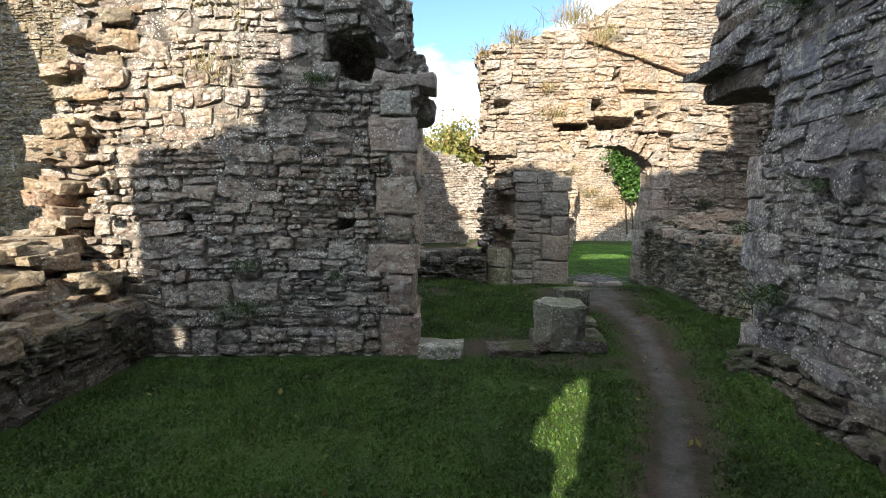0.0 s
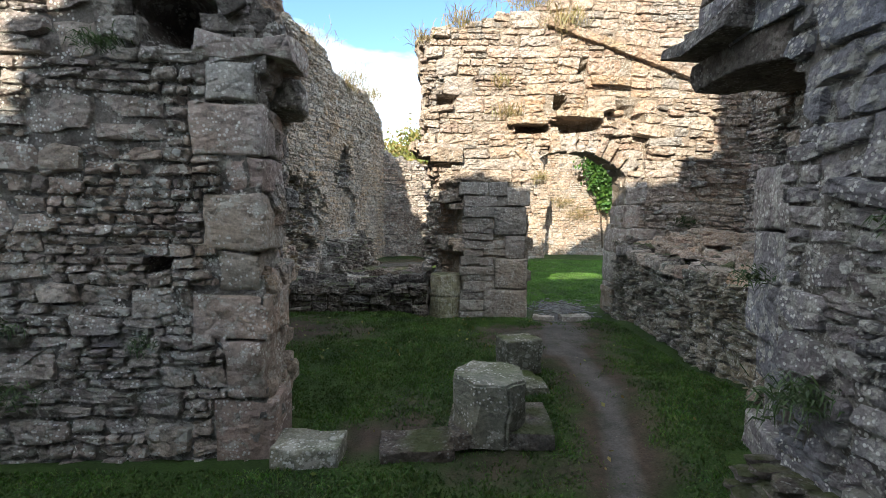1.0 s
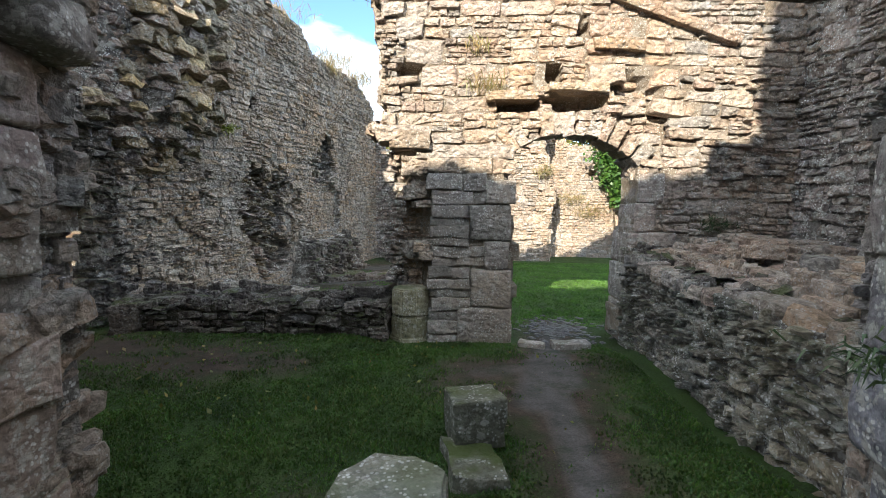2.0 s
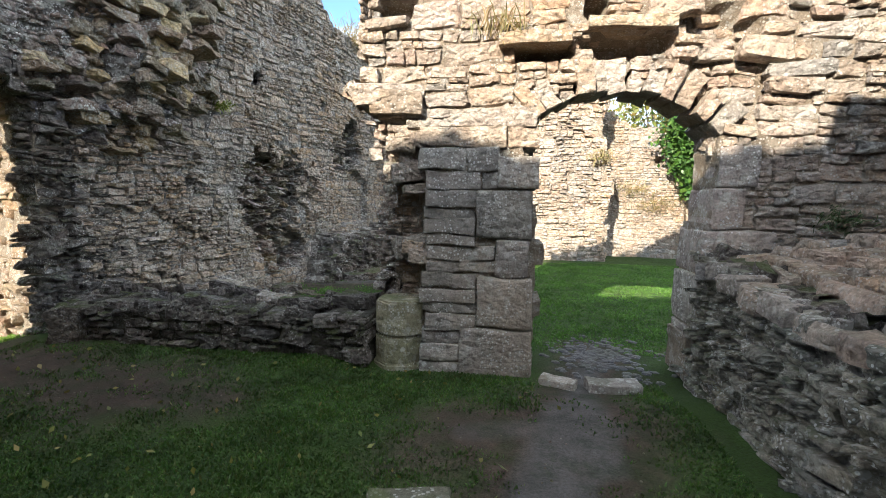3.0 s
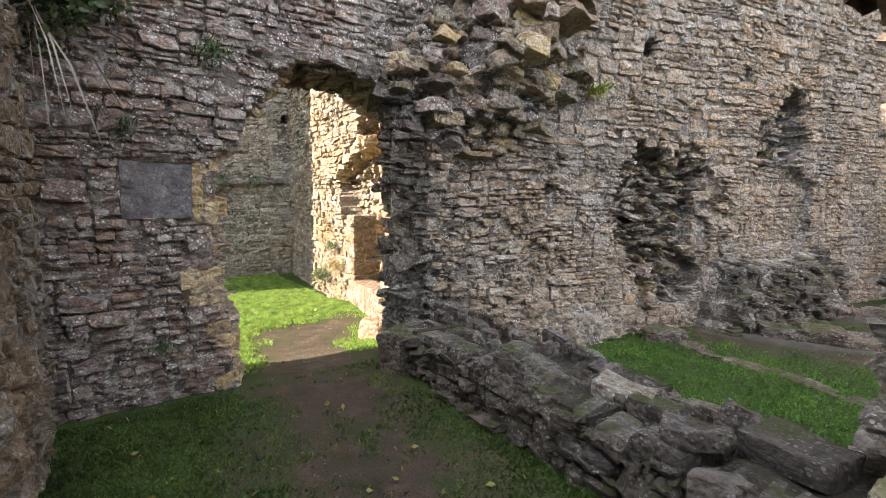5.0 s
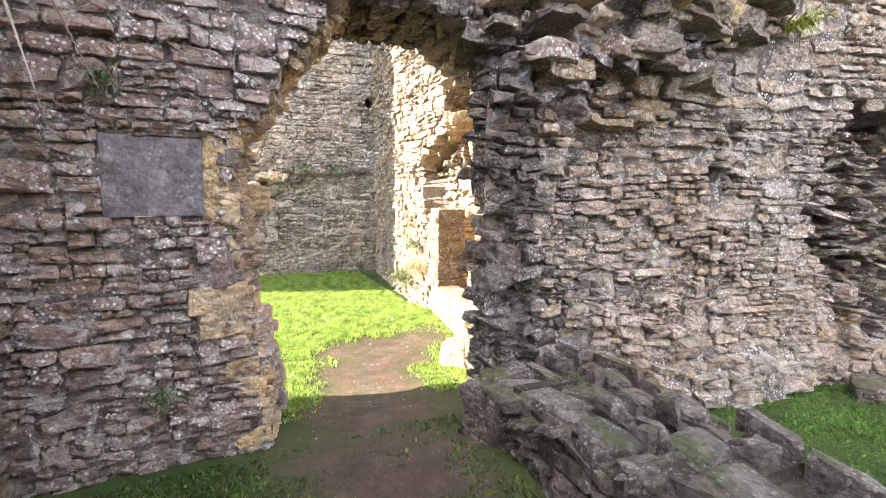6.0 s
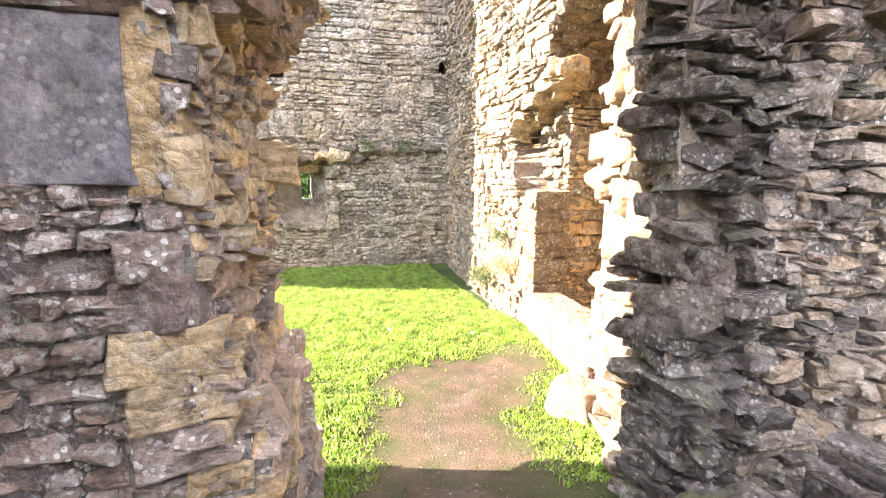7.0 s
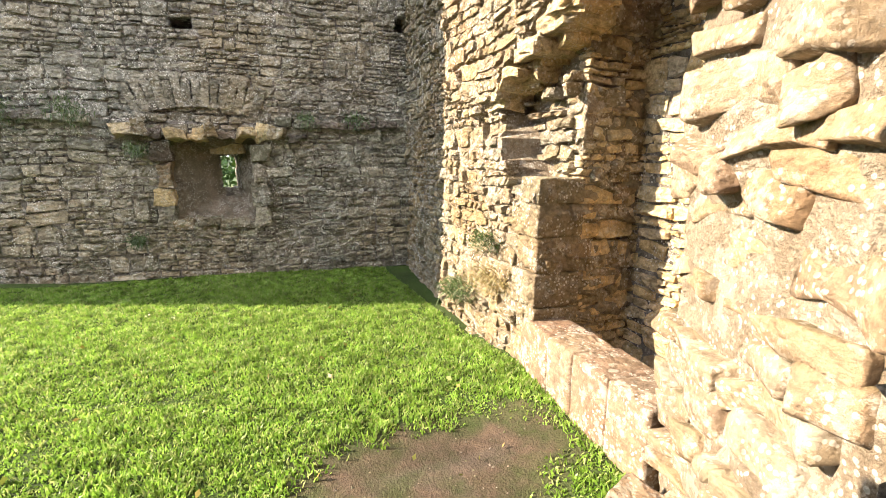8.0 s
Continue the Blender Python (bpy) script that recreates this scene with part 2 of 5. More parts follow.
def ground_mat():
    m, n, l, b = mat_new("lawn and trodden earth", 0.95)
    pos = n.new("ShaderNodeNewGeometry").outputs["Position"]
    at = n.new("ShaderNodeAttribute")
    at.attribute_name = "worn"
    n1 = noise_node(n, l, pos, 5.0, 6.0, 0.65)
    n2 = noise_node(n, l, pos, 60.0, 3.0, 0.7)
    w = math_node(n, l, "ADD", at.outputs["Fac"], math_node(n, l, "MULTIPLY", math_node(n, l, "SUBTRACT", math_node(n, l, "ADD", math_node(n, l, "MULTIPLY", n1, 0.55), math_node(n, l, "MULTIPLY", noise_node(n, l, pos, 1.6, 4.0, 0.6), 0.45)), 0.5), 2.2))
    w = step_node(n, l, w, 0.15, 0.95)
    grass = ramp_node(n, l, noise_node(n, l, pos, 1.3, 5.0, 0.6), [(0.3, (0.02, 0.036, 0.008)), (0.55, (0.034, 0.06, 0.01)), (0.75, (0.055, 0.075, 0.016))])
    grass = mix_node(n, l, 1.0, grass, ramp_node(n, l, n2, [(0.3, G(0.6)), (0.7, G(1.35))]), "MULTIPLY")
    earth = ramp_node(n, l, n1, [(0.3, (0.028, 0.021, 0.015)), (0.7, (0.082, 0.058, 0.042))])
    trod = ramp_node(n, l, n1, [(0.3, (0.05, 0.046, 0.041)), (0.7, (0.12, 0.109, 0.098))])
    earth = mix_node(n, l, step_node(n, l, at.outputs["Fac"], 0.9, 0.99), earth, trod)
    earth = mix_node(n, l, 1.0, earth, ramp_node(n, l, n2, [(0.3, G(0.7)), (0.7, G(1.25))]), "MULTIPLY")
    l.new(mix_node(n, l, w, grass, earth), b.inputs["Base Color"])
    bp = n.new("ShaderNodeBump")
    bp.inputs["Strength"].default_value, bp.inputs["Distance"].default_value = 0.7, 0.03
    l.new(math_node(n, l, "ADD", n2, n1), bp.inputs["Height"])
    l.new(bp.outputs[0], b.inputs["Normal"])
    return m


M_GROUND = ground_mat()


def leaf_mat(name, tones, through_light=0.25, patch=2.0, low=0.65, high=1.3):
    m, n, l, b = mat_new(name, 0.45)
    b.inputs["Specular IOR Level"].default_value = 0.5
    pos = n.new("ShaderNodeNewGeometry")
    k = len(tones)
    col = ramp_node(n, l, pos.outputs["Random Per Island"], [((i + 0.5) / k, c) for i, c in enumerate(tones)])
    col = mix_node(n, l, 1.0, col, ramp_node(n, l, noise_node(n, l, pos.outputs["Position"], patch, 4.0, 0.65), [(0.3, G(low)), (0.7, G(high))]), "MULTIPLY")
    l.new(col, b.inputs["Base Color"])
    tr = n.new("ShaderNodeBsdfTranslucent")
    l.new(col, tr.inputs["Color"])
    mx = n.new("ShaderNodeMixShader")
    mx.inputs[0].default_value = through_light
    l.new(b.outputs[0], mx.inputs[1])
    l.new(tr.outputs[0], mx.inputs[2])
    l.new(mx.outputs[0], n["Material Output"].inputs["Surface"])
    return m


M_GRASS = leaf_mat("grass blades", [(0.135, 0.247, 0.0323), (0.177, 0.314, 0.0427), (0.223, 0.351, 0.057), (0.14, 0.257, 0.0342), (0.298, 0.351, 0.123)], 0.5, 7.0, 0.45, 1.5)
# duller turf for the shaded rooms, darkened further to stand in for shade
M_TURF = leaf_mat("fine dark turf with shade in its colour", [(0.045, 0.1, 0.014), (0.06, 0.13, 0.018), (0.085, 0.15, 0.022), (0.048, 0.105, 0.014), (0.12, 0.145, 0.042)], 0.4, 1.5, 0.4, 1.5)
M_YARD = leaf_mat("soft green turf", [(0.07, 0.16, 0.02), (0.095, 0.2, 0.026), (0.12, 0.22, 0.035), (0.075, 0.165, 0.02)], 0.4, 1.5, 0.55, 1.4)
M_IVY = leaf_mat("ivy leaves", [(0.035, 0.09, 0.015), (0.06, 0.13, 0.02), (0.09, 0.16, 0.025), (0.045, 0.10, 0.02)])
M_WEED = leaf_mat("weed leaves", [(0.045, 0.08, 0.025), (0.07, 0.10, 0.03), (0.05, 0.09, 0.02)])
M_DRY = leaf_mat("dry grass", [(0.30, 0.22, 0.10), (0.24, 0.18, 0.08), (0.20, 0.19, 0.07)])
M_AUTUMN = leaf_mat("autumn leaves", [(0.20, 0.17, 0.035), (0.16, 0.17, 0.035), (0.12, 0.15, 0.03), (0.26, 0.19, 0.06)])
M_ROOT = leaf_mat("bare pale roots", [(0.34, 0.3, 0.24), (0.28, 0.24, 0.19)], 0.0)
M_MOSS = leaf_mat("yellow green fern", [(0.16, 0.20, 0.02), (0.22, 0.24, 0.03)])
M_BARK = stone_mat("bark", [(0.10, 0.075, 0.05), (0.13, 0.1, 0.07)], 0.1, 0.2, 0.3)

# ---- shapes ----
def nz(x, y, z=0.0):
    return noise.noise(Vector((x, y, z)))


def smooth(a, b, x):
    t = min(1.0, max(0.0, (x - a) / (b - a)))
    return t * t * (3 - 2 * t)


def mesh_of(name, verts, faces, material, smooth_faces=False):
    me = bpy.data.meshes.new(name)
    me.from_pydata(verts, [], faces)
    me.materials.append(material)
    if smooth_faces:
        me.polygons.foreach_set("use_smooth", [True] * len(me.polygons))
    me.update()
    return me


def part(name, bm, material, parent, label=""):
    """Links a bmesh or a mesh as one object under a thing."""
    if isinstance(bm, bmesh.types.BMesh):
        me = bpy.data.meshes.new(name)
        bm.to_mesh(me)
        bm.free()
        me.materials.append(material)
    else:
        me = bm
    ob = new(name, me)
    ob.parent = parent
    if label:
        tagged(ob, label)
    return ob


def basis(o, u, v, n):
    """A frame: x along u, y into the wall, z along v."""
    m = Matrix.Identity(4)
    m.col[0][:3], m.col[1][:3], m.col[2][:3], m.col[3][:3] = u, -Vector(n), v, o
    return m


def upright(p0, p1):
    """The frame of a wall face that runs from p0 to p1; it faces to the right of that way."""
    u = Vector((p1[0] - p0[0], p1[1] - p0[1], 0)).normalized()
    return basis((*p0, 0), u, (0, 0, 1), u.cross(Vector((0, 0, 1)))), math.dist(p0, p1)


STONES = {}


def stone_meshes(material):
    """Forty broken stones of unit length and height; front near y = 0, tail at y = 1."""
    if material.name in STONES:
        return STONES[material.name]
    rng = random.Random(5)
    made = []
    for _ in range(40):
        rim = [(-0.46, 0.5), (rng.uniform(-0.25, 0.25), 0.5), (0.46, 0.5), (0.5, 0.34), (0.5, -0.34), (0.46, -0.5), (rng.uniform(-0.25, 0.25), -0.5), (-0.46, -0.5), (-0.5, -0.34), (-0.5, 0.34)]
        tidy = 0.4 if material.name in ("mixed sandstone rubble", "stained grey rubble stone") else 1.0
        lean, wedge, bow = tidy * rng.uniform(-0.13, 0.13), tidy * rng.uniform(-0.26, 0.26), tidy * rng.uniform(-0.14, 0.14)
        cut = rng.choice((None, 0, 2, 5, 7)) if tidy == 1.0 else rng.choice((None, None, None, 2, 5))
        pts = []
        for q, (x, z) in enumerate(rim):
            if q == cut:
                x, z = x * rng.uniform(0.6, 0.85), z * rng.uniform(0.55, 0.8)
            x, z = x + rng.uniform(-0.06, 0.04) * (1 if x > 0 else -1), z + rng.uniform(-0.12, 0.07) * (1 if z > 0 else -1)
            pts.append((x + lean * z, z * (1 + wedge * x) + bow * (0.25 - x * x)))
        tilt, nod = tidy * rng.uniform(-0.2, 0.2), tidy * rng.uniform(-0.25, 0.25)
        cx, cz = rng.uniform(-0.22, 0.22), rng.uniform(-0.18, 0.18)
        verts = [(cx, rng.uniform(-0.16, 0.04) + tilt * cx + nod * cz, cz)]
        soft = rng.uniform(-0.04, 0.05)
        for x, z in pts:
            a, b = x * rng.uniform(0.86 - soft, 0.97), z * rng.uniform(0.76 - soft, 0.95)
            verts.append((a, rng.uniform(-0.08, 0.09) + tilt * a + nod * b, b))
        verts += [(x, tilt * x + nod * z + rng.uniform(0.16, 0.4), z) for x, z in pts]
        verts += [(x * 0.95, 1.0, z * 0.95) for x, z in pts]
        faces = [(0, 1 + (2 * q + 2) % 10, 1 + 2 * q + 1, 1 + 2 * q) for q in range(5)]
        for ring in (1, 11):
            faces += [(ring + q, ring + (q + 1) % 10, ring + 10 + (q + 1) % 10, ring + 10 + q) for q in range(10)]
        made.append(mesh_of("stone", verts, faces, material))
    STONES[material.name] = made
    return made


def joined(owner, rest, material):
    """The stones in rest, (which, matrix), as one mesh under owner."""
    meshes = stone_meshes(material)
    co = [np.array([x.co[:] for x in me.vertices]) for me in meshes]
    fa = [np.array([p.vertices[:] for p in me.polygons]) for me in meshes]
    vs, fs, base = [], [], 0
    for k, m in rest:
        a = np.array(m)
        vs.append(co[k] @ a[:3, :3].T + a[:3, 3])
        fs.append(fa[k] + base)
        base += len(co[k])
    vs, fs = np.concatenate(vs), np.concatenate(fs)
    me = bpy.data.meshes.new("stonework")
    me.vertices.add(len(vs))
    me.vertices.foreach_set("co", vs.ravel().astype(np.float32))
    me.loops.add(fs.size)
    me.loops.foreach_set("vertex_index", fs.ravel().astype(np.int32))
    me.polygons.add(len(fs))
    me.polygons.foreach_set("loop_start", np.arange(0, fs.size, 4, dtype=np.int32))
    me.polygons.foreach_set("use_smooth", np.zeros(len(fs), dtype=bool))
    me.materials.append(material)
    me.update(calc_edges=True)
    ob = new("stonework", me)
    ob.parent = owner
    tagged(ob, kind="stuff")


def split(rng, u0, u1, v0, v1, hmax, lmax, out):
    w, h = u1 - u0, v1 - v0
    if h > hmax * rng.uniform(0.7, 1.25):
        c = v0 + h * rng.uniform(0.32, 0.68)
        split(rng, u0, u1, v0, c, hmax, lmax, out)
        split(rng, u0, u1, c, v1, hmax, lmax, out)
    elif w > min(lmax, h * rng.uniform(1.7, 4.6)) * rng.uniform(0.8, 1.2):
        c = u0 + w * rng.uniform(0.3, 0.7)
        split(rng, u0, c, v0, v1, hmax, lmax, out)
        split(rng, c, u1, v0, v1, hmax, lmax, out)
    else:
        out.append((u0, u1, v0, v1))


def masonry(owner, frame_m, area, inside, depth, material, seed, near=None, rough=0.02, rough_at=None, hmax=0.165, lmax=0.5, tail=0.13, joint=0.007, gone=0.0, limit=300):
    """Lays rubble on a face: area (u0, u1, v0, v1), inside(u, v), depth(u, v) outwards."""
    rng = random.Random(seed)
    cells = []
    v = area[2]
    while v < area[3]:
        bh = rng.uniform(0.16, 0.36)
        u = area[0] - rng.uniform(0, 0.5)
        while u < area[1]:
            bw = rng.uniform(0.24, 0.75)
            split(rng, u, u + bw, v, v + bh, hmax * rng.choice((0.6, 0.8, 1.0, 1.25, 1.6)), lmax, cells)
            u += bw
        v += bh
    meshes = stone_meshes(material)
    single, rest = 0, []
    for u0, u1, v0, v1 in cells:
        if rng.random() < gone:
            continue
        # keep the longest stretch of the cell that lies on the face at one depth
        fit = None
        for va, vb in ((v0, v1), (v0, (v0 + v1) / 2), ((v0 + v1) / 2, v1)):
            vc = (va + vb) / 2
            vc += 0.06 * nz((u0 + u1) * 0.35 + seed, vc * 0.9)
            if not area[2] <= vc <= area[3]:
                continue
            runs, start, d0 = [], None, 0.0
            for q in range(10):
                uq = u0 + (u1 - u0) * (q + 0.5) / 10
                if q < 10 and area[0] <= uq <= area[1] and inside(uq, vc):
                    dq = depth(uq, vc)
                    if start is None:
                        start, d0 = q, dq
                    elif abs(dq - d0) > 0.15:
                        runs.append((q - start, start))
                        start, d0 = q, dq
                elif start is not None:
                    runs.append((q - start, start))
                    start = None
            if start is not None:
                runs.append((10 - start, start))
            if runs:
                n, q = max(runs)
                fit = u0 + (u1 - u0) * q / 10, u0 + (u1 - u0) * (q + n) / 10
                v0, v1 = va, vb
                break
        if fit is None or fit[1] - fit[0] < 0.03:
            continue
        u0, u1 = fit
        uc, d = (u0 + u1) / 2, depth((u0 + u1) / 2, vc)
        r = rough_at(uc, vc) if rough_at else rough
        d += abs(rng.gauss(0, 1)) * r - 0.4 * r
        slope = 0.06 * (nz((uc + 0.2) * 0.7 + seed, vc * 0.9) - nz((uc - 0.2) * 0.7 + seed, vc * 0.9)) / 0.4
        m = frame_m @ Matrix.Translation((uc, -d, vc)) @ Euler((rng.gauss(0, 0.05 + r), -slope + rng.gauss(0, 0.045 + r * 0.6), rng.gauss(0, 0.04 + r * 1.2))).to_matrix().to_4x4()
        m = m @ Matrix.Diagonal((max(0.03, u1 - u0 - joint * rng.uniform(0.4, 1.6)), tail, max(0.025, v1 - v0 - joint * rng.uniform(0.4, 1.6)), 1))
        k = rng.randrange(40)
        if near and single < limit and near(uc, vc):
            single += 1
            s = new("stone", meshes[k])
            s.parent = owner
            s.matrix_world = m
        else:
            rest.append((k, m))
    if rest:
        joined(owner, rest, material)


def core(name, label, frame_m, area, inside, depth, back, material, res=0.065, rim=None, proud=0.02, dressed=None):
    """The mortared body of a wall behind its facing stones, with thickness back."""
    nu, nv = max(1, round((area[1] - area[0]) / res)), max(1, round((area[3] - area[2]) / res))
    ids, verts, faces, shift = {}, [], [], frame_m.to_3x3().inverted() @ Vector(back)

    def vid(i, j, b):
        if (i, j, b) not in ids:
            u, v = area[0] + (area[1] - area[0]) * i / nu, area[2] + (area[3] - area[2]) * j / nv
            d = depth(u, v) - proud + 0.02 * nz(u * 4.1, v * 4.1, 2.2) + 0.016 * nz(u * 12, v * 12, 4.2)
            if 0 < i < nu and 0 < j < nv:
                u, v = u + res * 0.4 * nz(u * 9, v * 9, 1.1), v + res * 0.4 * nz(u * 9, v * 9, 7.1)
            p = Vector((u, -d, v)) if not b else Vector((u, 0, v)) + shift
            ids[i, j, b] = len(verts)
            verts.append(frame_m @ p)
        return ids[i, j, b]

    full = {(i, j) for i in range(nu) for j in range(nv)
            if inside(area[0] + (area[1] - area[0]) * (i + 0.5) / nu, area[2] + (area[3] - area[2]) * (j + 0.5) / nv)}
    for i, j in full:
        faces.append([vid(i, j, 0), vid(i + 1, j, 0), vid(i + 1, j + 1, 0), vid(i, j + 1, 0)])
        faces.append([vid(i, j, 1), vid(i, j + 1, 1), vid(i + 1, j + 1, 1), vid(i + 1, j, 1)])
        for di, dj, a, b in ((-1, 0, (i, j), (i, j + 1)), (1, 0, (i + 1, j + 1), (i + 1, j)), (0, -1, (i + 1, j), (i, j)), (0, 1, (i, j + 1), (i + 1, j + 1))):
            if (i + di, j + dj) not in full:
                faces.append([vid(*a, 0), vid(*b, 0), vid(*b, 1), vid(*a, 1)])
    ob = new(name, mesh_of(name, verts, faces, material))
    tagged(ob, label, "wall", kind="structure")
    if rim:
        # broken stones along the top and the torn edges
        rng, rest = random.Random(len(full)), []
        for i, j in sorted(full):
            for di, dj in ((-1, 0), (1, 0), (0, 1)):
                if (i + di, j + dj) in full or not (0 <= i + di < nu and j + dj < nv):
                    continue
                u, v = area[0] + (area[1] - area[0]) * (i + 0.5 + di * 0.5) / nu, area[2] + (area[3] - area[2]) * (j + 0.5 + dj * 0.5) / nv
                if dressed and dressed(u, v):
                    continue
                p0 = Vector((u, -depth(u, v) + 0.03, v))
                run = Vector((u, 0, v)) + shift - p0
                t = rng.uniform(0, 0.12)
                while t < run.length - 0.1:
                    ln = rng.uniform(0.14, 0.34)
                    X, Y = run.normalized(), -Vector((di, 0, dj))
                    m = Matrix.Identity(4)
                    m.col[0][:3], m.col[1][:3], m.col[2][:3] = X, Y, X.cross(Y)
                    p = p0 + X * (t + ln / 2) - Y * rng.uniform(-0.02, 0.035)
                    rest.append((rng.randrange(40), frame_m @ Matrix.Translation(p) @ m @ Euler((rng.gauss(0, 0.22), rng.gauss(0, 0.2), rng.gauss(0, 0.22))).to_matrix().to_4x4() @ Matrix.Diagonal((ln, 0.14, res * rng.uniform(1.3, 2.3), 1))))
                    t += ln
        if rest:
            joined(ob, rest, rim)
    return ob


def outline(points):
    """Whether (u, v) lies in the polygon, with a ragged edge."""
    def f(u, v):
        u, v = u + 0.07 * nz(u * 4, v * 4, 5.0), v + 0.07 * nz(u * 4, v * 4, 9.0)
        odd = False
        for (a, b), (c, d) in zip(points, points[1:] + points[:1]):
            if (b > v) != (d > v) and u < a + (v - b) / (d - b) * (c - a):
                odd = not odd
        return odd
    return f


def but(shape, rects):
    """The shape without the rectangles (u0, u1, v0, v1) that dressed stones take up."""
    return lambda u, v: shape(u, v) and not any(a < u < b and c < v < d for a, b, c, d in rects)


def lumps(*items):
    """A depth field: each item (u, v, ru, rv, d) pushes the face out by d round (u, v)."""
    def f(u, v):
        t = 0.035 * nz(u * 0.8, v * 0.8, 1.0)
        for a, b, ru, rv, d in items:
            w = 0.35 * nz(u * 2.3, v * 2.3, a)
            q = max(abs(u - a) / ru, abs(v - b) / rv) if abs(d) > 0.3 and ru < 0.2 else math.hypot((u - a) / ru, (v - b) / rv) + w
            t += d * (1 - smooth(0.75 if ru < 0.2 else 0.5, 1.0, q))
        return t
    return f


def block(name, size, material, parent, place, seed, label="", worn=0.02, turn=0.0, round_by=0.07):
    """A dressed or broken block with chipped edges; place is the middle of its base."""
    bm = bmesh.new()
    bmesh.ops.create_cube(bm, size=1)
    bmesh.ops.scale(bm, vec=size, verts=bm.verts)
    bmesh.ops.bevel(bm, geom=list(bm.edges), offset=min(size) * round_by, segments=2, profile=0.6, affect="EDGES")
    bmesh.ops.subdivide_edges(bm, edges=[e for e in bm.edges if e.calc_length() > 0.14], cuts=2, use_grid_fill=True)
    for v in bm.verts:
        q = v.co * 4 + Vector((seed * 3.7, seed * 1.3, 0))
        v.co += noise.noise_vector(q) * worn + noise.noise_vector(q * 2.6) * worn * 0.5
        v.co.z += size[2] / 2
    for f in bm.faces:
        f.smooth = True
    ob = part(name, bm, material, parent, label)
    ob.matrix_world = pose(*place, 0, 0, turn)
    return ob


def boulders(owner, frame_m, area, inside, out, materials, seed, low=0.09, high=0.24, round_by=0.2):
    """Rough courses of bulging, rounded stones on a torn face; out(u, v) is how far they stand out."""
    r = random.Random(seed)
    v = area[2]
    while v < area[3]:
        h = r.uniform(low, high)
        u = area[0] - r.uniform(0, 0.2)
        while u < area[1]:
            lu = r.uniform(0.14, 0.5) * (0.7 + h * 2)
            hh = h * r.uniform(0.75, 1.1)
            if area[0] < u + lu / 2 < area[1] and inside(u + lu / 2, v + h / 2):
                o = block("facing_stone", (lu, 0.42, hh), r.choice(materials), owner, (0, 0, 0), int(u * 131 + v * 71) + seed, worn=min(0.06, high * 0.32), round_by=round_by)
                o.matrix_world = frame_m @ pose(u + lu / 2, 0.21 - out(u + lu / 2, v) - r.uniform(-0.05, 0.08), v, r.gauss(0, 5), r.gauss(0, 6), r.gauss(0, 9))
            u += lu * 0.97
        v += h * 0.93

# ---- ground ----
PATHS = [((0.4, 0.5), (1.15, 2.1), 0.2), ((1.15, 2.1), (1.85, 3.6), 0.25), ((1.85, 3.6), (2.4, 5.5), 0.3), ((2.4, 5.5), (2.5, 7.0), 0.38), ((2.3, 6.8), (2.6, 7.9), 0.5), ((1.85, 7.45), (2.9, 7.7), 0.42, 0.95), ((2.7, 7.2), (2.75, 8.3), 0.45), ((1.7, 7.1), (2.4, 7.5), 0.4, 0.75),
         ((2.75, 8.3), (3.1, 9.6), 0.35), ((0.35, 4.9), (0.7, 5.1), 0.26, 0.85), ((1.0, 4.5), (1.6, 4.5), 0.25, 0.7), ((0.6, 5.2), (0.6, 5.5), 0.25, 0.55), ((-0.2, 7.6), (-0.8, 7.7), 0.45, 0.78), ((-0.8, 7.7), (-2.6, 8.1), 0.65, 0.9), ((-2.6, 8.1), (-4.3, 8.5), 0.6, 0.92),
         ((-4.2, 8.4), (-4.9, 8.55), 0.45, 0.92), ((-5.3, 8.6), (-5.3, 9.35), 0.46, 0.92), ((-4.8, 8.7), (-5.0, 9.0), 0.5, 0.92), ((-1.6, 13.8), (0.5, 14.8), 0.9), ((-0.5, 16.5), (2.0, 17.5), 1.2), ((-5.2, 10.8), (-5.6, 11.2), 0.6)]


def wear(x, y):
    best = 0.0
    for (ax, ay), (bx, by), r, *most in PATHS:
        dx, dy = bx - ax, by - ay
        t = min(1.0, max(0.0, ((x - ax) * dx + (y - ay) * dy) / (dx * dx + dy * dy)))
        d = math.hypot(x - ax - t * dx, y - ay - t * dy)
        best = max(best, (1 - smooth(r * 0.1, r * 2.0, d)) * (most[0] if most else 1.0))
    return best


def gz(x, y):
    z = -0.08 + 0.09 * smooth(4.5, 7.5, y) * smooth(-4.0, -2.5, x)
    z += -0.25 * smooth(-3.0, -4.7, x) * smooth(2.5, 6.0, y) - 0.25 * smooth(9.0, 9.6, y) * smooth(-4.0, -3.4, x) * smooth(1.3, 0.8, x)
    z -= 0.12 * smooth(-3.0, -4.7, x) * (1 - smooth(2.5, 6.0, y))
    z += 0.1 * smooth(9.2, 9.9, y) * smooth(-7.2, -6.2, x) * smooth(-4.3, -4.7, x)
    z -= 0.1 * smooth(7.8, 8.75, y) * smooth(0.3, 1.0, x)
    z += 0.15 * smooth(2.15, 2.75, x) * smooth(2.6, 3.7, y) * smooth(6.4, 5.2, y)
    return z + 0.018 * nz(x * 1.1, y * 1.1) + 0.012 * nz(x * 4, y * 4) - 0.02 * wear(x, y)


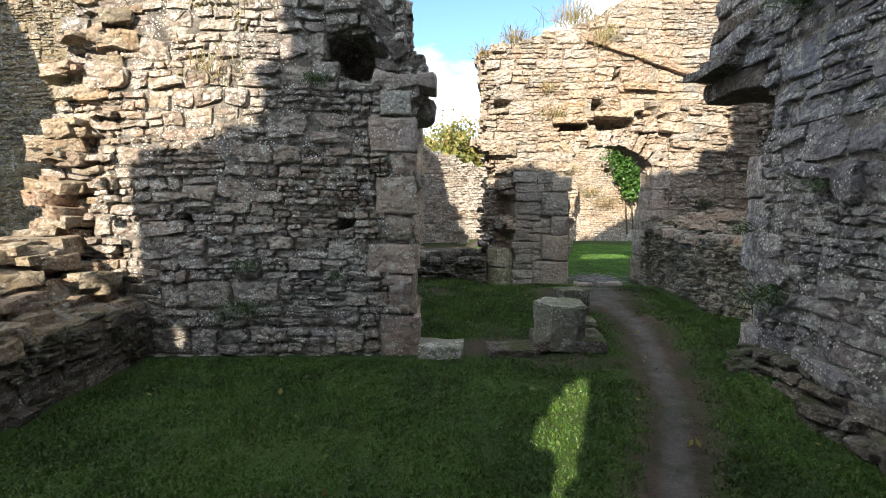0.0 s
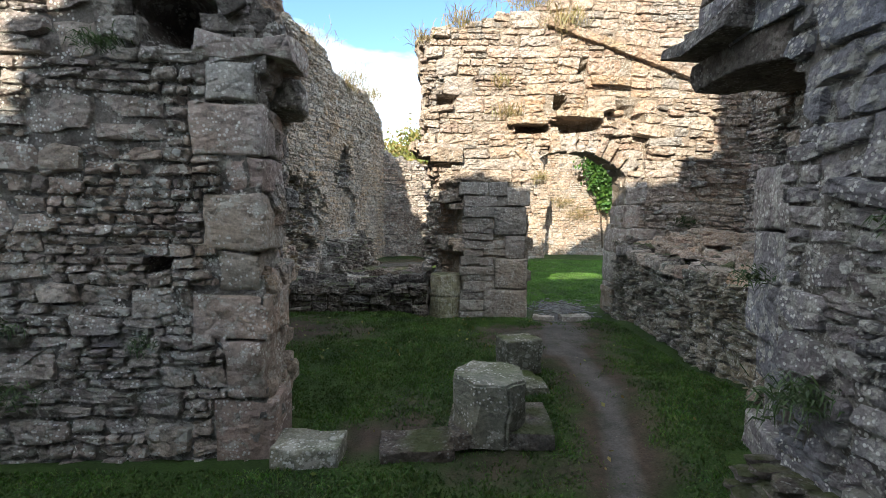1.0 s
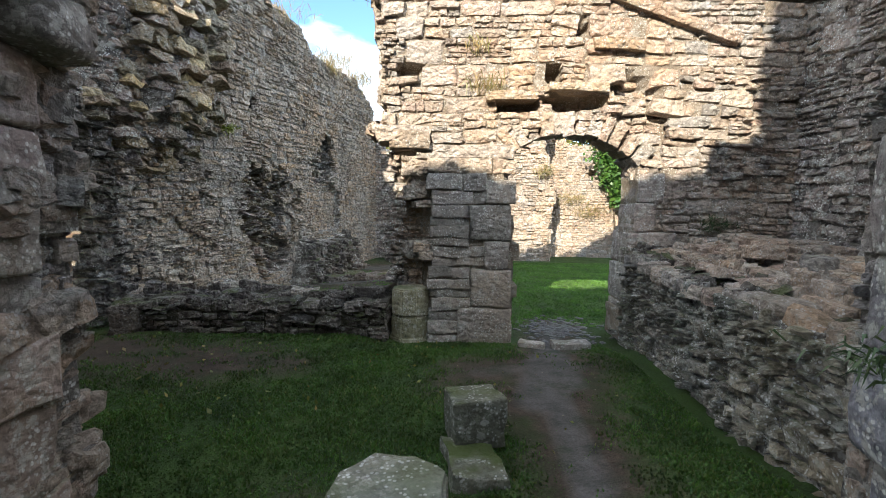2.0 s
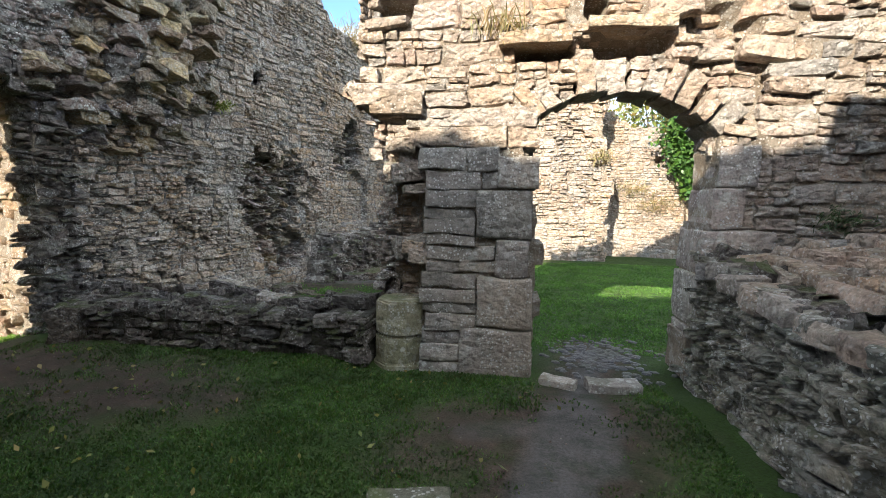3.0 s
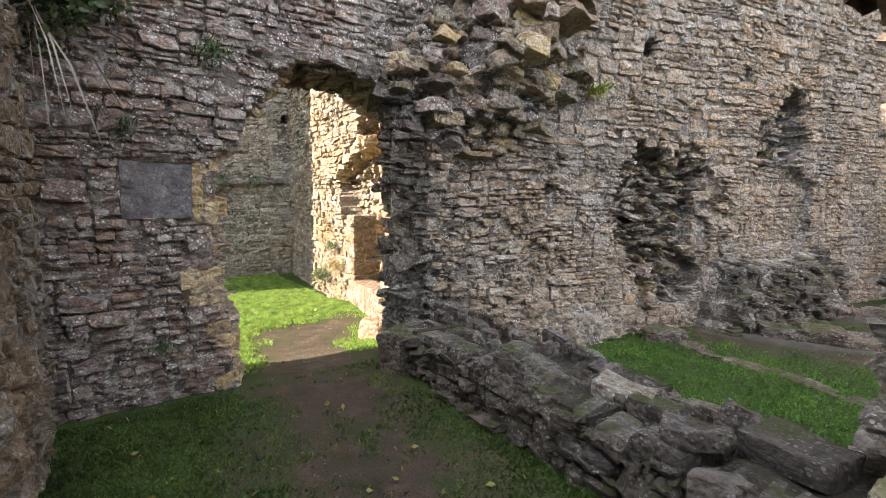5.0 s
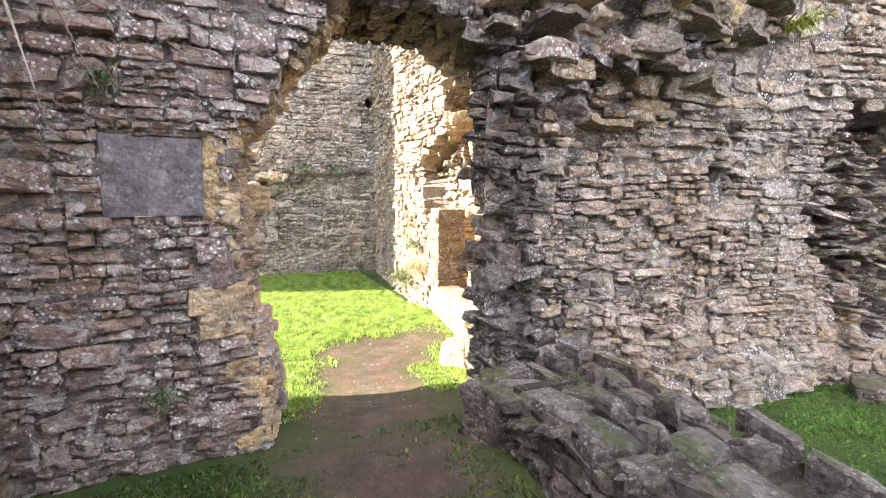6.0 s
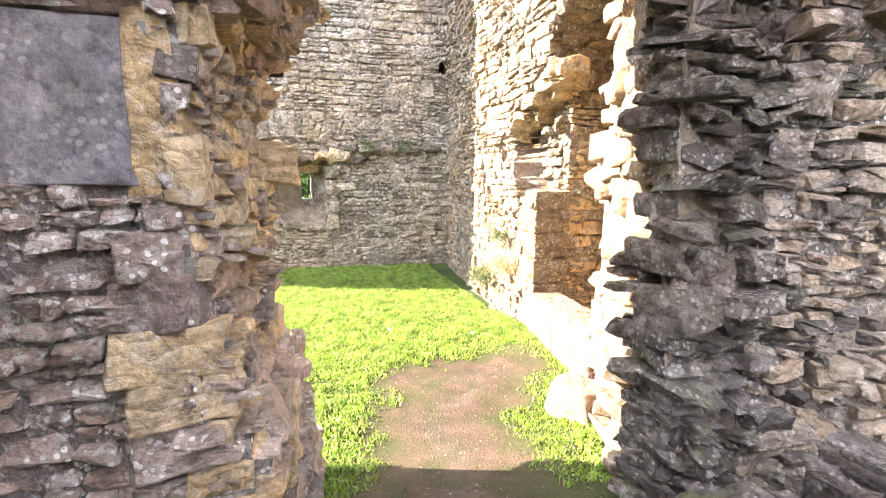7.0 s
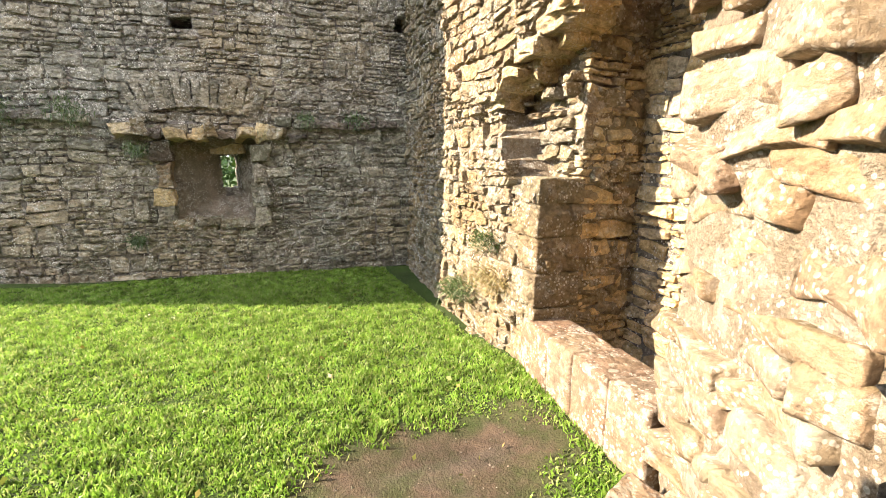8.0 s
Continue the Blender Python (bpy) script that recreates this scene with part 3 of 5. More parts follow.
gx = [-900, -300, -120, -60, -35, -22, -16] + [-12.5 + 0.13 * i for i in range(170)] + [11, 14, 20, 35, 60, 120, 300, 900]
gy = [-900, -300, -120, -60, -30, -15, -9] + [-5 + 0.13 * i for i in range(205)] + [23, 27, 35, 60, 120, 300, 900]
gv = [(x, y, gz(x, y)) for y in gy for x in gx]
gf = [(j * len(gx) + i, j * len(gx) + i + 1, (j + 1) * len(gx) + i + 1, (j + 1) * len(gx) + i) for j in range(len(gy) - 1) for i in range(len(gx) - 1)]
gm = mesh_of("ground", gv, gf, M_GROUND, True)
wa = gm.attributes.new("worn", "FLOAT", "POINT")
wa.data.foreach_set("value", [wear(x, y) for x, y, _ in gv])
ground = tagged(new("ground", gm), "mown lawn with trodden bare earth paths", "ground", kind="structure")

# ---- walls ----
QUOINS_A = ((-0.64, -0.24, -0.1, 0.36), (-0.54, -0.29, 0.36, 0.76), (-0.74, -0.25, 0.76, 1.07), (-0.58, -0.32, 1.07, 1.36), (-0.66, -0.26, 1.36, 1.74), (-0.54, -0.27, 1.74, 1.97), (-0.72, -0.26, 1.97, 2.3), (-0.6, -0.31, 2.3, 2.56))
QUOINS_B = ((1.71, 2.35, -0.05, 0.43), (1.86, 2.34, 0.43, 0.9), (2.02, 2.29, 0.9, 1.23), (1.84, 2.33, 1.23, 1.67), (2.02, 2.37, 1.67, 1.95))
JAMBS_B = ((3.68, 3.92, -0.05, 0.5), (3.68, 3.9, 0.5, 0.97), (3.7, 4.28, 0.97, 1.36), (3.77, 4.0, 1.36, 1.7), (3.79, 4.1, 1.7, 2.05))
no = lambda u, v: True

# cross wall in front of the first room, with a broken west end
f, w = upright((-4.3, 4.62), (-0.25, 4.62))      # u = x + 4.3
shape = outline([(0.0, -0.3), (3.97, -0.3), (3.97, 2.3), (4.05, 2.45), (4.1, 2.75), (3.95, 3.0), (3.85, 3.6), (3.4, 4.3), (2.9, 4.9), (1.2, 5.4), (0.9, 4.2), (0.82, 3.4), (0.64, 3.22), (0.66, 2.75), (0.54, 2.5), (0.36, 2.2), (0.3, 2.0), (0.2, 1.65), (0.14, 1.3), (-0.15, 1.1), (-0.2, 0.9)])
dep = lumps((3.52, 2.87, 0.34, 0.25, -0.55), (3.35, 1.27, 0.09, 0.08, -0.3), (1.75, 1.3, 0.07, 0.06, -0.2), (3.85, 0.75, 0.14, 0.16, -0.1), (0.2, 2.2, 0.9, 2.6, -0.14), (0.2, 0.9, 0.9, 1.2, -0.12))
cross_wall = core("wall_cross", "ruined rubble stone cross wall with ragged broken end", f, (-0.2, 4.2, -0.3, 5.4), shape, dep, (0, 0.65, 0), M_CORE, rim=M_WARM)
masonry(cross_wall, f, (-0.2, 4.0, -0.3, 5.4), but(shape, [(a + 4.3, 4.3, c, d) for a, _, c, d in QUOINS_A]), dep, M_GREY, 11, lambda u, v: 1.6 < u < 4 and v < 3.2, hmax=0.19, lmax=0.55, rough_at=lambda u, v: 0.07 if u < 1.1 else 0.018)
# its end face towards the opening
f2, w2 = upright((-0.31, 4.66), (-0.36, 5.27))
masonry(cross_wall, f2, (0.36, 0.62, -0.2, 3.2), no, lumps(), M_GREY, 12, rough=0.015)
thick = core("wall_cross_back", "rubble stone wall mass in the room corner", basis((-3.9, 5.2, 0), (1, 0, 0), (0, 0, 1), (0, -1, 0)), (0, 2.8, -0.3, 3.9), no, lumps(), (0, 0.98, 0), M_CORE, 0.3)
masonry(thick, basis((-1.1, 6.2, 0), (-1, 0, 0), (0, 0, 1), (0, 1, 0)), (0, 2.0, -0.2, 3.8), no, lumps(), M_OCHRE, 13, lambda u, v: u > 0.6)

# west wall of the first room, broken down to a sloping stump
f, w = upright((-3.0, -1.0), (-3.0, 4.6))
shape = outline([(0, -0.3), (5.7, -0.3), (5.7, 0.85), (4.8, 0.95), (4.0, 1.3), (3.0, 1.2), (1.5, 0.9), (0, 1.0)])
slope_back = lambda u, v: 0.04 * nz(u, v) - (0 if v < 0.5 else 0.25 + (v - 0.5) * 1.1)
stump_wall = core("wall_stump_west", "broken down rubble wall stump with loose stones on top", f, (0, 5.7, -0.3, 1.4), shape, slope_back, (-1.25, 0, 0), M_CORE_TAN, rim=M_TAN)
# dark foot and tan upper courses: shade and sunlight put into the stone colour
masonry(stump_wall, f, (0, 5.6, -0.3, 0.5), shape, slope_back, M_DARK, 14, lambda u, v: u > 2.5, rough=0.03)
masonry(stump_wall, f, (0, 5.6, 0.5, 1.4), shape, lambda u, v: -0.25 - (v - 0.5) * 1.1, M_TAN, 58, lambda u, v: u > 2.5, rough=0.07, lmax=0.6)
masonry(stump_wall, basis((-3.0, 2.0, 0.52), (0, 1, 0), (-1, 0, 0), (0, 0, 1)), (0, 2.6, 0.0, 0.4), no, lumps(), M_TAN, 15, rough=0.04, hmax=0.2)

# east wall of the first room
f, w = upright((2.74, 4.35), (2.62, -1.1))
shape = outline([(0.3, -0.3), (5.6, -0.3), (5.6, 5.6), (1.5, 5.5), (0.9, 4.7), (0.4, 4.2), (-0.3, 3.9), (-0.55, 3.4), (-0.5, 2.65), (-0.1, 2.6), (0.25, 2.55), (0.42, 2.25), (0.3, 1.95)])
dep = lumps((0.6, 0.35, 0.5, 0.3, -0.06), (2.0, 0.25, 1.5, 0.2, 0.08))
east_wall = core("wall_east", "tall grey rubble stone wall of the first room", f, (-0.6, 5.6, -0.3, 5.5), shape, dep, (1.2, 0, 0), M_CORE, rim=M_MAUVE, proud=0.016)
masonry(east_wall, f, (-0.6, 5.4, -0.3, 5.5), shape, dep, M_MAUVE, 16, hmax=0.2, lmax=0.55, near=lambda u, v: u < 2.6 and v < 3.4)
masonry(east_wall, f, (0.25, 3.4, -0.25, 0.24), no, lambda u, v: 0.13 - 0.3 * (v - 0.0) + 0.04 * nz(u * 2, 1.0), M_DARK, 61, rough=0.04, hmax=0.13, tail=0.2)
# the respond at its end, set back a little
f, w = upright((3.42, 5.1), (3.36, 4.3))
resp = core("wall_respond", "rough end of the east wall with dressed jamb stones", f, (0, 0.76, -0.3, 3.8), no, lumps(), (1.2, 0, 0), M_CORE, rim=M_MAUVE, proud=0.016)
masonry(resp, f, (0, 0.76, -0.3, 3.75), no, lumps(), M_GREY, 17, rough=0.035)

# low bench wall along the second room
f, w = upright((3.79, 8.74), (3.57, 5.1))
shape = outline([(-0.1, -0.3), (3.8, -0.3), (3.8, 0.85), (2.7, 0.95), (1.2, 0.98), (-0.1, 1.15)])
bench = core("wall_bench_east", "low thick rubble wall with an uneven ledge top", f, (-0.1, 3.7, -0.3, 1.2), shape, lumps(), (2.2, 0, 0), M_CORE, rim=M_DARK)
masonry(bench, f, (-0.1, 3.7, -0.3, 1.25), shape, lumps(), M_ASH, 18, lambda u, v: True, rough=0.05, hmax=0.13, lmax=0.5, tail=0.2)
masonry(bench, basis((3.64, 8.5, 0.97), (0, -1, 0), (1, 0, 0), (0, 0, 1)), (0, 3.4, 0.0, 2.2), no, lambda u, v: 0.2 * smooth(0.2, 0.9, v) + 0.1 * smooth(1.2, 0.0, u), M_WARM, 19, rough=0.05, hmax=0.3)

# wall with the arched doorway
f, w = upright((0.6, 8.5), (6.2, 8.5))            # u = x - 0.6
shape = outline([(0.35, -0.3), (1.78, -0.3), (1.78, 1.2), (1.72, 1.9), (1.6, 2.0), (1.62, 2.2)] + [(2.41 - 0.79 * math.cos(math.pi * k / 8), 2.2 + 0.4 * math.sin(math.pi * k / 8)) for k in range(9)] +
                [(3.21, 1.5), (3.12, 1.34), (3.1, -0.3), (5.6, -0.3), (5.6, 6.1), (4.1, 5.5), (3.0, 5.1), (1.9, 4.5), (0.9, 4.25), (0.2, 4.1), (0.08, 3.6), (0.25, 3.3), (0.15, 3.0), (0.3, 2.7), (0.05, 2.55), (0.35, 2.3), (0.4, 1.2)])
dep_l = lumps((1.75, 2.82, 0.3, 0.12, -0.4), (2.45, 2.86, 0.42, 0.12, -0.4), (2.19, 3.15, 0.1, 0.12, -0.35), (2.47, 3.67, 0.1, 0.1, -0.25), (0.5, 3.2, 0.2, 0.12, -0.25), (2.95, 3.05, 0.25, 0.15, -0.2), (3.2, 2.6, 0.5, 0.5, -0.15))


def dep_w(u, v):
    return dep_l(u, v) - 0.42 * (1 - smooth(0.64, 0.82, u + 0.05 * nz(v * 5, 1.0))) * (1 - smooth(1.85, 2.35, v + 0.2 * nz(u * 5, 3.0)))


door_wall = core("wall_doorway", "ruined rubble stone wall with a segmental arched doorway", f, (0, 5.6, -0.3, 6.1), shape, dep_w, (0, 0.5, 0), M_CORE_TAN, rim=M_WARM, dressed=lambda u, v: 1.5 < u < 3.4 and v < 1.98)
masonry(door_wall, f, (0.0, 5.6, -0.3, 6.1), but(shape, [(p - 0.6, q - 0.6, c, d) for p, q, c, d in QUOINS_B + JAMBS_B + ((1.35, 2.37, -0.3, 2.28),)]), dep_w, M_WARM, 21, hmax=0.19, lmax=0.7, joint=0.004, near=lambda u, v: u < 3.6 and v < 3.6, rough_at=lambda u, v: 0.05 if u < 0.5 or (u > 2.6 and 2 < v < 3.2) else 0.014)
core("wall_doorway_back", "rough rear mass of the doorway wall", basis((0.95, 9.17, -0.1), (1, 0, 0), (0, 0, 1), (0, -1, 0)), (0, 1.4, -0.3, 4.0), no, lumps(), (0, 0.42, 0), M_CORE, 0.2)
masonry(door_wall, upright((0.88, 9.38), (0.92, 8.85))[0], (0, 0.55, -0.2, 3.9), no, lumps(), M_GREY, 24, rough=0.07)

# low wall between the second room and the yard behind it
f, w = upright((-3.0, 8.82), (0.82, 8.66))
shape = outline([(0.3, -0.3), (3.8, -0.3), (3.8, 0.44), (3.2, 0.36), (2.3, 0.42), (1.4, 0.36), (0.3, 0.34)])
low_wall = core("wall_low", "low ruined footing wall of rough stones", f, (0.3, 4.0, -0.3, 0.55), shape, lumps(), (0.05, 0.85, 0), M_EARTH)
masonry(low_wall, f, (0.3, 4.0, -0.25, 0.5), shape, lumps(), M_DARK, 25, no, rough=0.035, hmax=0.13, lmax=0.9, tail=0.25)
masonry(low_wall, basis((-2.7, 8.8, 0.36), (1, -0.05, 0), (0.05, 1, 0), (0, 0, 1)), (0, 3.4, 0.02, 0.9), no, lambda u, v: 0.05 + 0.03 * nz(u * 2, v * 2), M_DARK, 26, no, rough=0.055, hmax=0.3, lmax=0.5, joint=0.015, gone=0.08)

# west wall of the second room, with the broken passage
f, w = upright((-3.03, 6.1), (-3.03, 9.6))        # u = y - 6.1
shape_p = outline([(0, -0.4), (1.33, -0.4), (1.34, 0.55), (1.16, 0.77), (1.2, 1.39), (1.14, 1.87), (1.42, 2.11), (1.6, 2.5), (1.9, 2.8), (2.5, 2.9), (2.95, 2.65), (3.2, 2.55), (3.7, 2.5), (3.7, 5.2), (0, 5.2)])
dep_p = lumps((1.2, 3.3, 0.14, 0.1, -0.35), (2.75, 3.7, 0.14, 0.1, -0.35), (3.5, 3.6, 0.45, 1.0, 0.22), (2.0, 2.85, 0.5, 0.12, 0.08))
passage_wall = core("wall_passage", "tall rubble stone wall with a ragged broken passage", f, (0, 3.6, -0.4, 5.2), shape_p, dep_p, (-1.05, 0.1, 0), M_CORE, 0.06, rim=M_WARM, proud=0.014)
masonry(passage_wall, f, (0, 3.6, -0.4, 5.2), but(shape_p, [(0.6, 1.14, 1.44, 1.9)]), dep_p, M_PASSAGE, 31, lambda u, v: v < 3.6, rough_at=lambda u, v: 0.05 if u > 2.8 else 0.022, limit=290, hmax=0.14, lmax=0.42, joint=0.004)
jamb = Vector((-1.05, 0.1, 0)).normalized()
reveal = lambda u, v: (0.1 if v < 0.6 else 0.0) + 0.07 * nz(u * 2, v * 2) + 0.08 * nz(u * 5, v * 6)
masonry(passage_wall, upright((-3.05, 7.31), (-4.1, 7.42))[0], (0, 1.05, -0.4, 2.0), no, reveal, M_GOLD, 32, no, rough=0.04, hmax=0.12, lmax=0.26, joint=0.004)
masonry(passage_wall, upright((-3.05, 7.31), (-4.1, 7.42))[0], (0, 1.05, -0.4, 2.0), no, lambda u, v: reveal(u, v) + 0.01, M_WARM, 59, no, rough=0.05, hmax=0.11, lmax=0.24, joint=0.004, gone=0.6)
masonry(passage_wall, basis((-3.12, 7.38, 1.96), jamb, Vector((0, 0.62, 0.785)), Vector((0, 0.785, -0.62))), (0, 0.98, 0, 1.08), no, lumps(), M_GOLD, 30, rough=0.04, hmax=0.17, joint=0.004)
# dark stones on the underside hold its shade in their colour
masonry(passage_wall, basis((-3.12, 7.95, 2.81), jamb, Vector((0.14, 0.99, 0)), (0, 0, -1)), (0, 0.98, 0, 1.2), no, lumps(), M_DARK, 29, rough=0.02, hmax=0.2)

# the pier north of the passage, its sunlit side broken
f, w = upright((-4.65, 9.85), (-3.05, 9.05))      # faces the passage
sh = outline([(0.17, -0.5), (1.8, -0.5), (1.8, 2.75), (1.3, 2.9), (0.9, 3.3), (0.5, 3.4), (0.4, 5), (0.25, 3), (0.1, 2.6), (0.14, 1.2)])
dep_r = lumps((0.4, 1.5, 0.35, 0.3, 0.08), (1.35, 1.3, 0.25, 0.2, -0.18), (0.9, 0.4, 0.4, 0.2, 0.1), (0.7, 2.2, 0.5, 0.25, -0.12))
pier = core("wall_pier", "thick ragged rubble pier beside the passage", f, (0, 1.79, -0.5, 4.6), sh, dep_r, (0, 1.35, 0), M_CORE_TAN, rim=M_BUFF, proud=0.004)
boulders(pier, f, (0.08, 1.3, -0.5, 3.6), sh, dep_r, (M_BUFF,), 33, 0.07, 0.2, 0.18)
# past the sun's edge the facing turns dark, shade put into the stone
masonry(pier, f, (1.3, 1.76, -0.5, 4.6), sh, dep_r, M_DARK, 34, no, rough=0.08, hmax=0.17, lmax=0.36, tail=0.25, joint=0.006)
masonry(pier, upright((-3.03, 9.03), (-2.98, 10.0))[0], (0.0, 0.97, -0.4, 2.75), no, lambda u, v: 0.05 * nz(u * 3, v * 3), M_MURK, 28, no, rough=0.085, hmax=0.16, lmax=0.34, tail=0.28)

# long west wall of the rear yard
f, w = upright((-3.0, 9.45), (-0.75, 19.0))
shape_y = outline([(0, -0.6), (9.9, -0.6), (9.9, 3.6), (9.5, 4.7), (8.0, 5.3), (6.5, 5.25), (5.6, 5.2), (5.0, 5.7), (3.0, 5.85), (0, 5.9)])
dep_y0 = lumps((0.75, 4.0, 1.0, 1.5, 0.38), (0.7, 3.0, 0.75, 0.7, 0.16), (3.6, 1.3, 1.2, 1.4, -0.2), (3.13, 3.6, 0.1, 0.13, -0.4), (5.1, 3.49, 0.09, 0.12, -0.4), (1.6, 1.74, 0.09, 0.09, -0.3), (1.6, -0.1, 1.4, 0.45, 0.22))
hollow_a = outline([(3.1, 2.45), (3.5, 2.25), (3.9, 2.3), (4.35, 2.05), (4.22, 1.7), (4.3, 1.4), (4.05, 0.95), (4.45, 0.6), (4.2, 0.15), (3.25, 0.0), (3.2, 0.4), (3.0, 0.75), (2.85, 1.1), (2.6, 1.4), (2.7, 1.9)])
hollow_b = outline([(6.1, 3.35), (6.6, 3.25), (6.5, 2.9), (6.7, 2.5), (6.2, 2.2), (5.6, 2.1), (5.35, 2.45), (5.45, 2.75), (5.85, 2.95)])
scar = outline([(5.45, 2.2), (6.3, 2.2), (7.0, 1.9), (6.9, 0.9), (5.6, 0.8)])
stub_end = outline([(4.2, -0.7), (4.45, 0.1), (4.75, 0.75), (5.8, 0.6), (7.1, 0.76), (7.4, 0.2), (7.7, -0.7)])


def dep_y(u, v):
    d = dep_y0(u, v)
    if hollow_a(u, v):
        d -= 0.34
    elif hollow_b(u, v):
        d -= 0.55
    elif scar(u, v):
        d -= 0.16
    if stub_end(u, v):
        d += 0.5 + 0.12 * nz(u * 3, v * 3) - 0.25 * (v + 0.3)
    return d


yard_wall = core("wall_yard_west", "tall long ruined rubble wall with robbed cavities", f, (0, 9.9, -0.6, 5.9), shape_y, dep_y, (-1.0, 0.2, 0), M_CORE, 0.08, rim=M_SILVER, proud=0.018)


def yard_rough(u, v):
    return 0.055 if u < 1.9 and v < 2.2 else 0.075 if math.hypot((u - 0.8) / 1.1, (v - 3.3) / 1.2) < 1 else 0.07 if math.hypot((u - 3.9) / 1.1, (v - 1.4) / 1.2) < 1 else 0.02


masonry(yard_wall, f, (0, 9.9, -0.6, 5.9), lambda u, v: shape_y(u, v) and not (hollow_a(u, v) or hollow_b(u, v) or stub_end(u, v)), dep_y, M_SILVER, 34, lambda u, v: u < 4.2 and v < 3.0, rough_at=yard_rough)
# the torn springing of a vault: courses of blocks stepping out of the wall
rng = random.Random(91)
z = 2.08
while z < 5.3:
    h = rng.uniform(0.055, 0.15)
    left = -0.3 if z < 2.3 else -0.5 if z < 2.95 else -0.05 + 0.12 * (z - 2.95)
    right = 0.75 + 1.2 * (z - 2.08) if z < 2.75 else 1.65 + 0.08 * (z - 2.75)
    u = left + rng.uniform(-0.1, 0.1) + (0.35 if z < 2.3 else 0.0)
    while u < right:
        lu = rng.uniform(0.14, 0.42)
        out = dep_y0(u, z) if u > 0 else 0.1
        out += 0.03 + 0.1 * min(1.6, z - 2.08) + rng.uniform(-0.1, 0.2)
        if rng.random() < 0.9:
            o = block("springing_stone", (lu, rng.uniform(0.4, 0.6), h * rng.uniform(0.7, 1.3)), rng.choice((M_OCHRE, M_GOLD, M_TAN, M_PASSAGE) if z > 2.75 else (M_PASSAGE, M_MAUVE, M_OCHRE, M_DARK)), yard_wall, (0, 0, 0), int(z * 90 + u * 37), worn=0.06)
            o.matrix_world = f @ pose(u + lu / 2, 0.275 - out, z, rng.gauss(-4, 8), rng.gauss(10, 9), rng.gauss(0, 24))
        u += lu * 0.95
    z += h * 0.95
cavities = lambda u, v: hollow_a(u, v) or hollow_b(u, v)
masonry(yard_wall, f, (2.5, 6.8, 0.0, 3.4), cavities, lambda u, v: dep_y(u, v) + 0.06 + 0.22 * nz(u * 4, v * 4, 3.0), M_PASSAGE, 47, no, rough=0.14, hmax=0.2, lmax=0.3, tail=0.5, gone=0.04)
masonry(yard_wall, f, (2.5, 6.8, 0.0, 3.4), cavities, lambda u, v: dep_y(u, v) + 0.16 + 0.15 * nz(u * 3, v * 3, 5.0), M_OCHRE, 56, rough=0.12, hmax=0.22, lmax=0.34, tail=0.4, gone=0.75)
masonry(yard_wall, f, (4.0, 7.8, -0.6, 0.9), stub_end, lambda u, v: dep_y(u, v) + 0.02, M_DARK, 48, no, rough=0.09, hmax=0.15, lmax=0.3, tail=0.25)
f, w = upright((-0.9, 18.9), (4.5, 19.3))
yard_end = core("wall_yard_end", "lower ruined end wall of the rear yard", f, (0, 5.4, -0.6, 3.7), outline([(0, -0.6), (5.4, -0.6), (5.4, 2.6), (2.2, 2.8), (1.2, 3.2), (0, 3.6)]), lumps(), (0, 0.9, 0), M_CORE, 0.15, rim=M_GREY)
masonry(yard_end, f, (0, 5.4, -0.6, 3.7), outline([(0, -0.6), (5.4, -0.6), (5.4, 2.6), (2.2, 2.8), (1.2, 3.2), (0, 3.6)]), lumps(), M_GREY, 35, rough=0.05)

# garth beyond the doorway
f, w = upright((1.6, 17.3), (4.9, 17.0))
sh = outline([(0, -0.4), (3.2, -0.4), (3.1, 0.8), (3.3, 2.0), (2.9, 3.4), (3.2, 4.6), (2.6, 6.0), (0, 6.2)])
garth_a = core("wall_garth", "sunlit broken rubble wall of the far garth", f, (0, 3.3, -0.4, 6.2), sh, lumps((2.4, 2.5, 0.6, 2.0, -0.15)), (0, 1.0, 0), M_CORE_TAN, 0.12, rim=M_WARM)
masonry(garth_a, f, (0, 3.3, -0.4, 6.2), sh, lumps((2.4, 2.5, 0.6, 2.0, -0.15)), M_WARM, 36, rough=0.05)
f, w = upright((4.4, 18.4), (10.5, 17.4))
sh = outline([(0, -0.4), (6.1, -0.4), (6.1, 3.4), (3.5, 3.45), (2.2, 3.3), (1.0, 3.6), (0, 4.2)])
garth_b = core("wall_garth_back", "sunlit sandstone wall with ivy at its top", f, (0, 6.1, -0.4, 4.7), sh, lumps((1.9, 2.6, 0.12, 0.1, -0.4)), (0, 0.8, 0), M_CORE_TAN, 0.15, rim=M_WARM)
masonry(garth_b, f, (0, 6.1, -0.4, 4.7), sh, lumps((1.9, 2.6, 0.12, 0.1, -0.4)), M_WARM, 37, rough=0.02)

# court: north wall with a sill and a deep recess
f, w = upright((-8.0, 10.12), (-6.08, 10.04))
sh = outline([(-0.1, -0.6), (1.95, -0.6), (1.95, 2.35), (2.2, 2.9), (2.6, 3.3), (2.6, 6.5), (-0.1, 6.5)])
notch = outline([(1.55, 1.25), (1.25, 1.65), (1.05, 1.9), (1.3, 2.15), (1.7, 2.4), (2.1, 2.6), (2.1, 1.25)])
dep_n = lumps((0.9, 1.75, 0.5, 0.2, -0.1))
notched = lambda u, v: dep_n(u, v) - (0.38 if notch(u, v) else 0.0)
court_n = core("wall_court_north", "sunlit rubble wall with a broken window recess", f, (-0.1, 2.6, -0.6, 6.5), sh, notched, (0, 1.3, 0), M_CORE_TAN, rim=M_OCHRE)
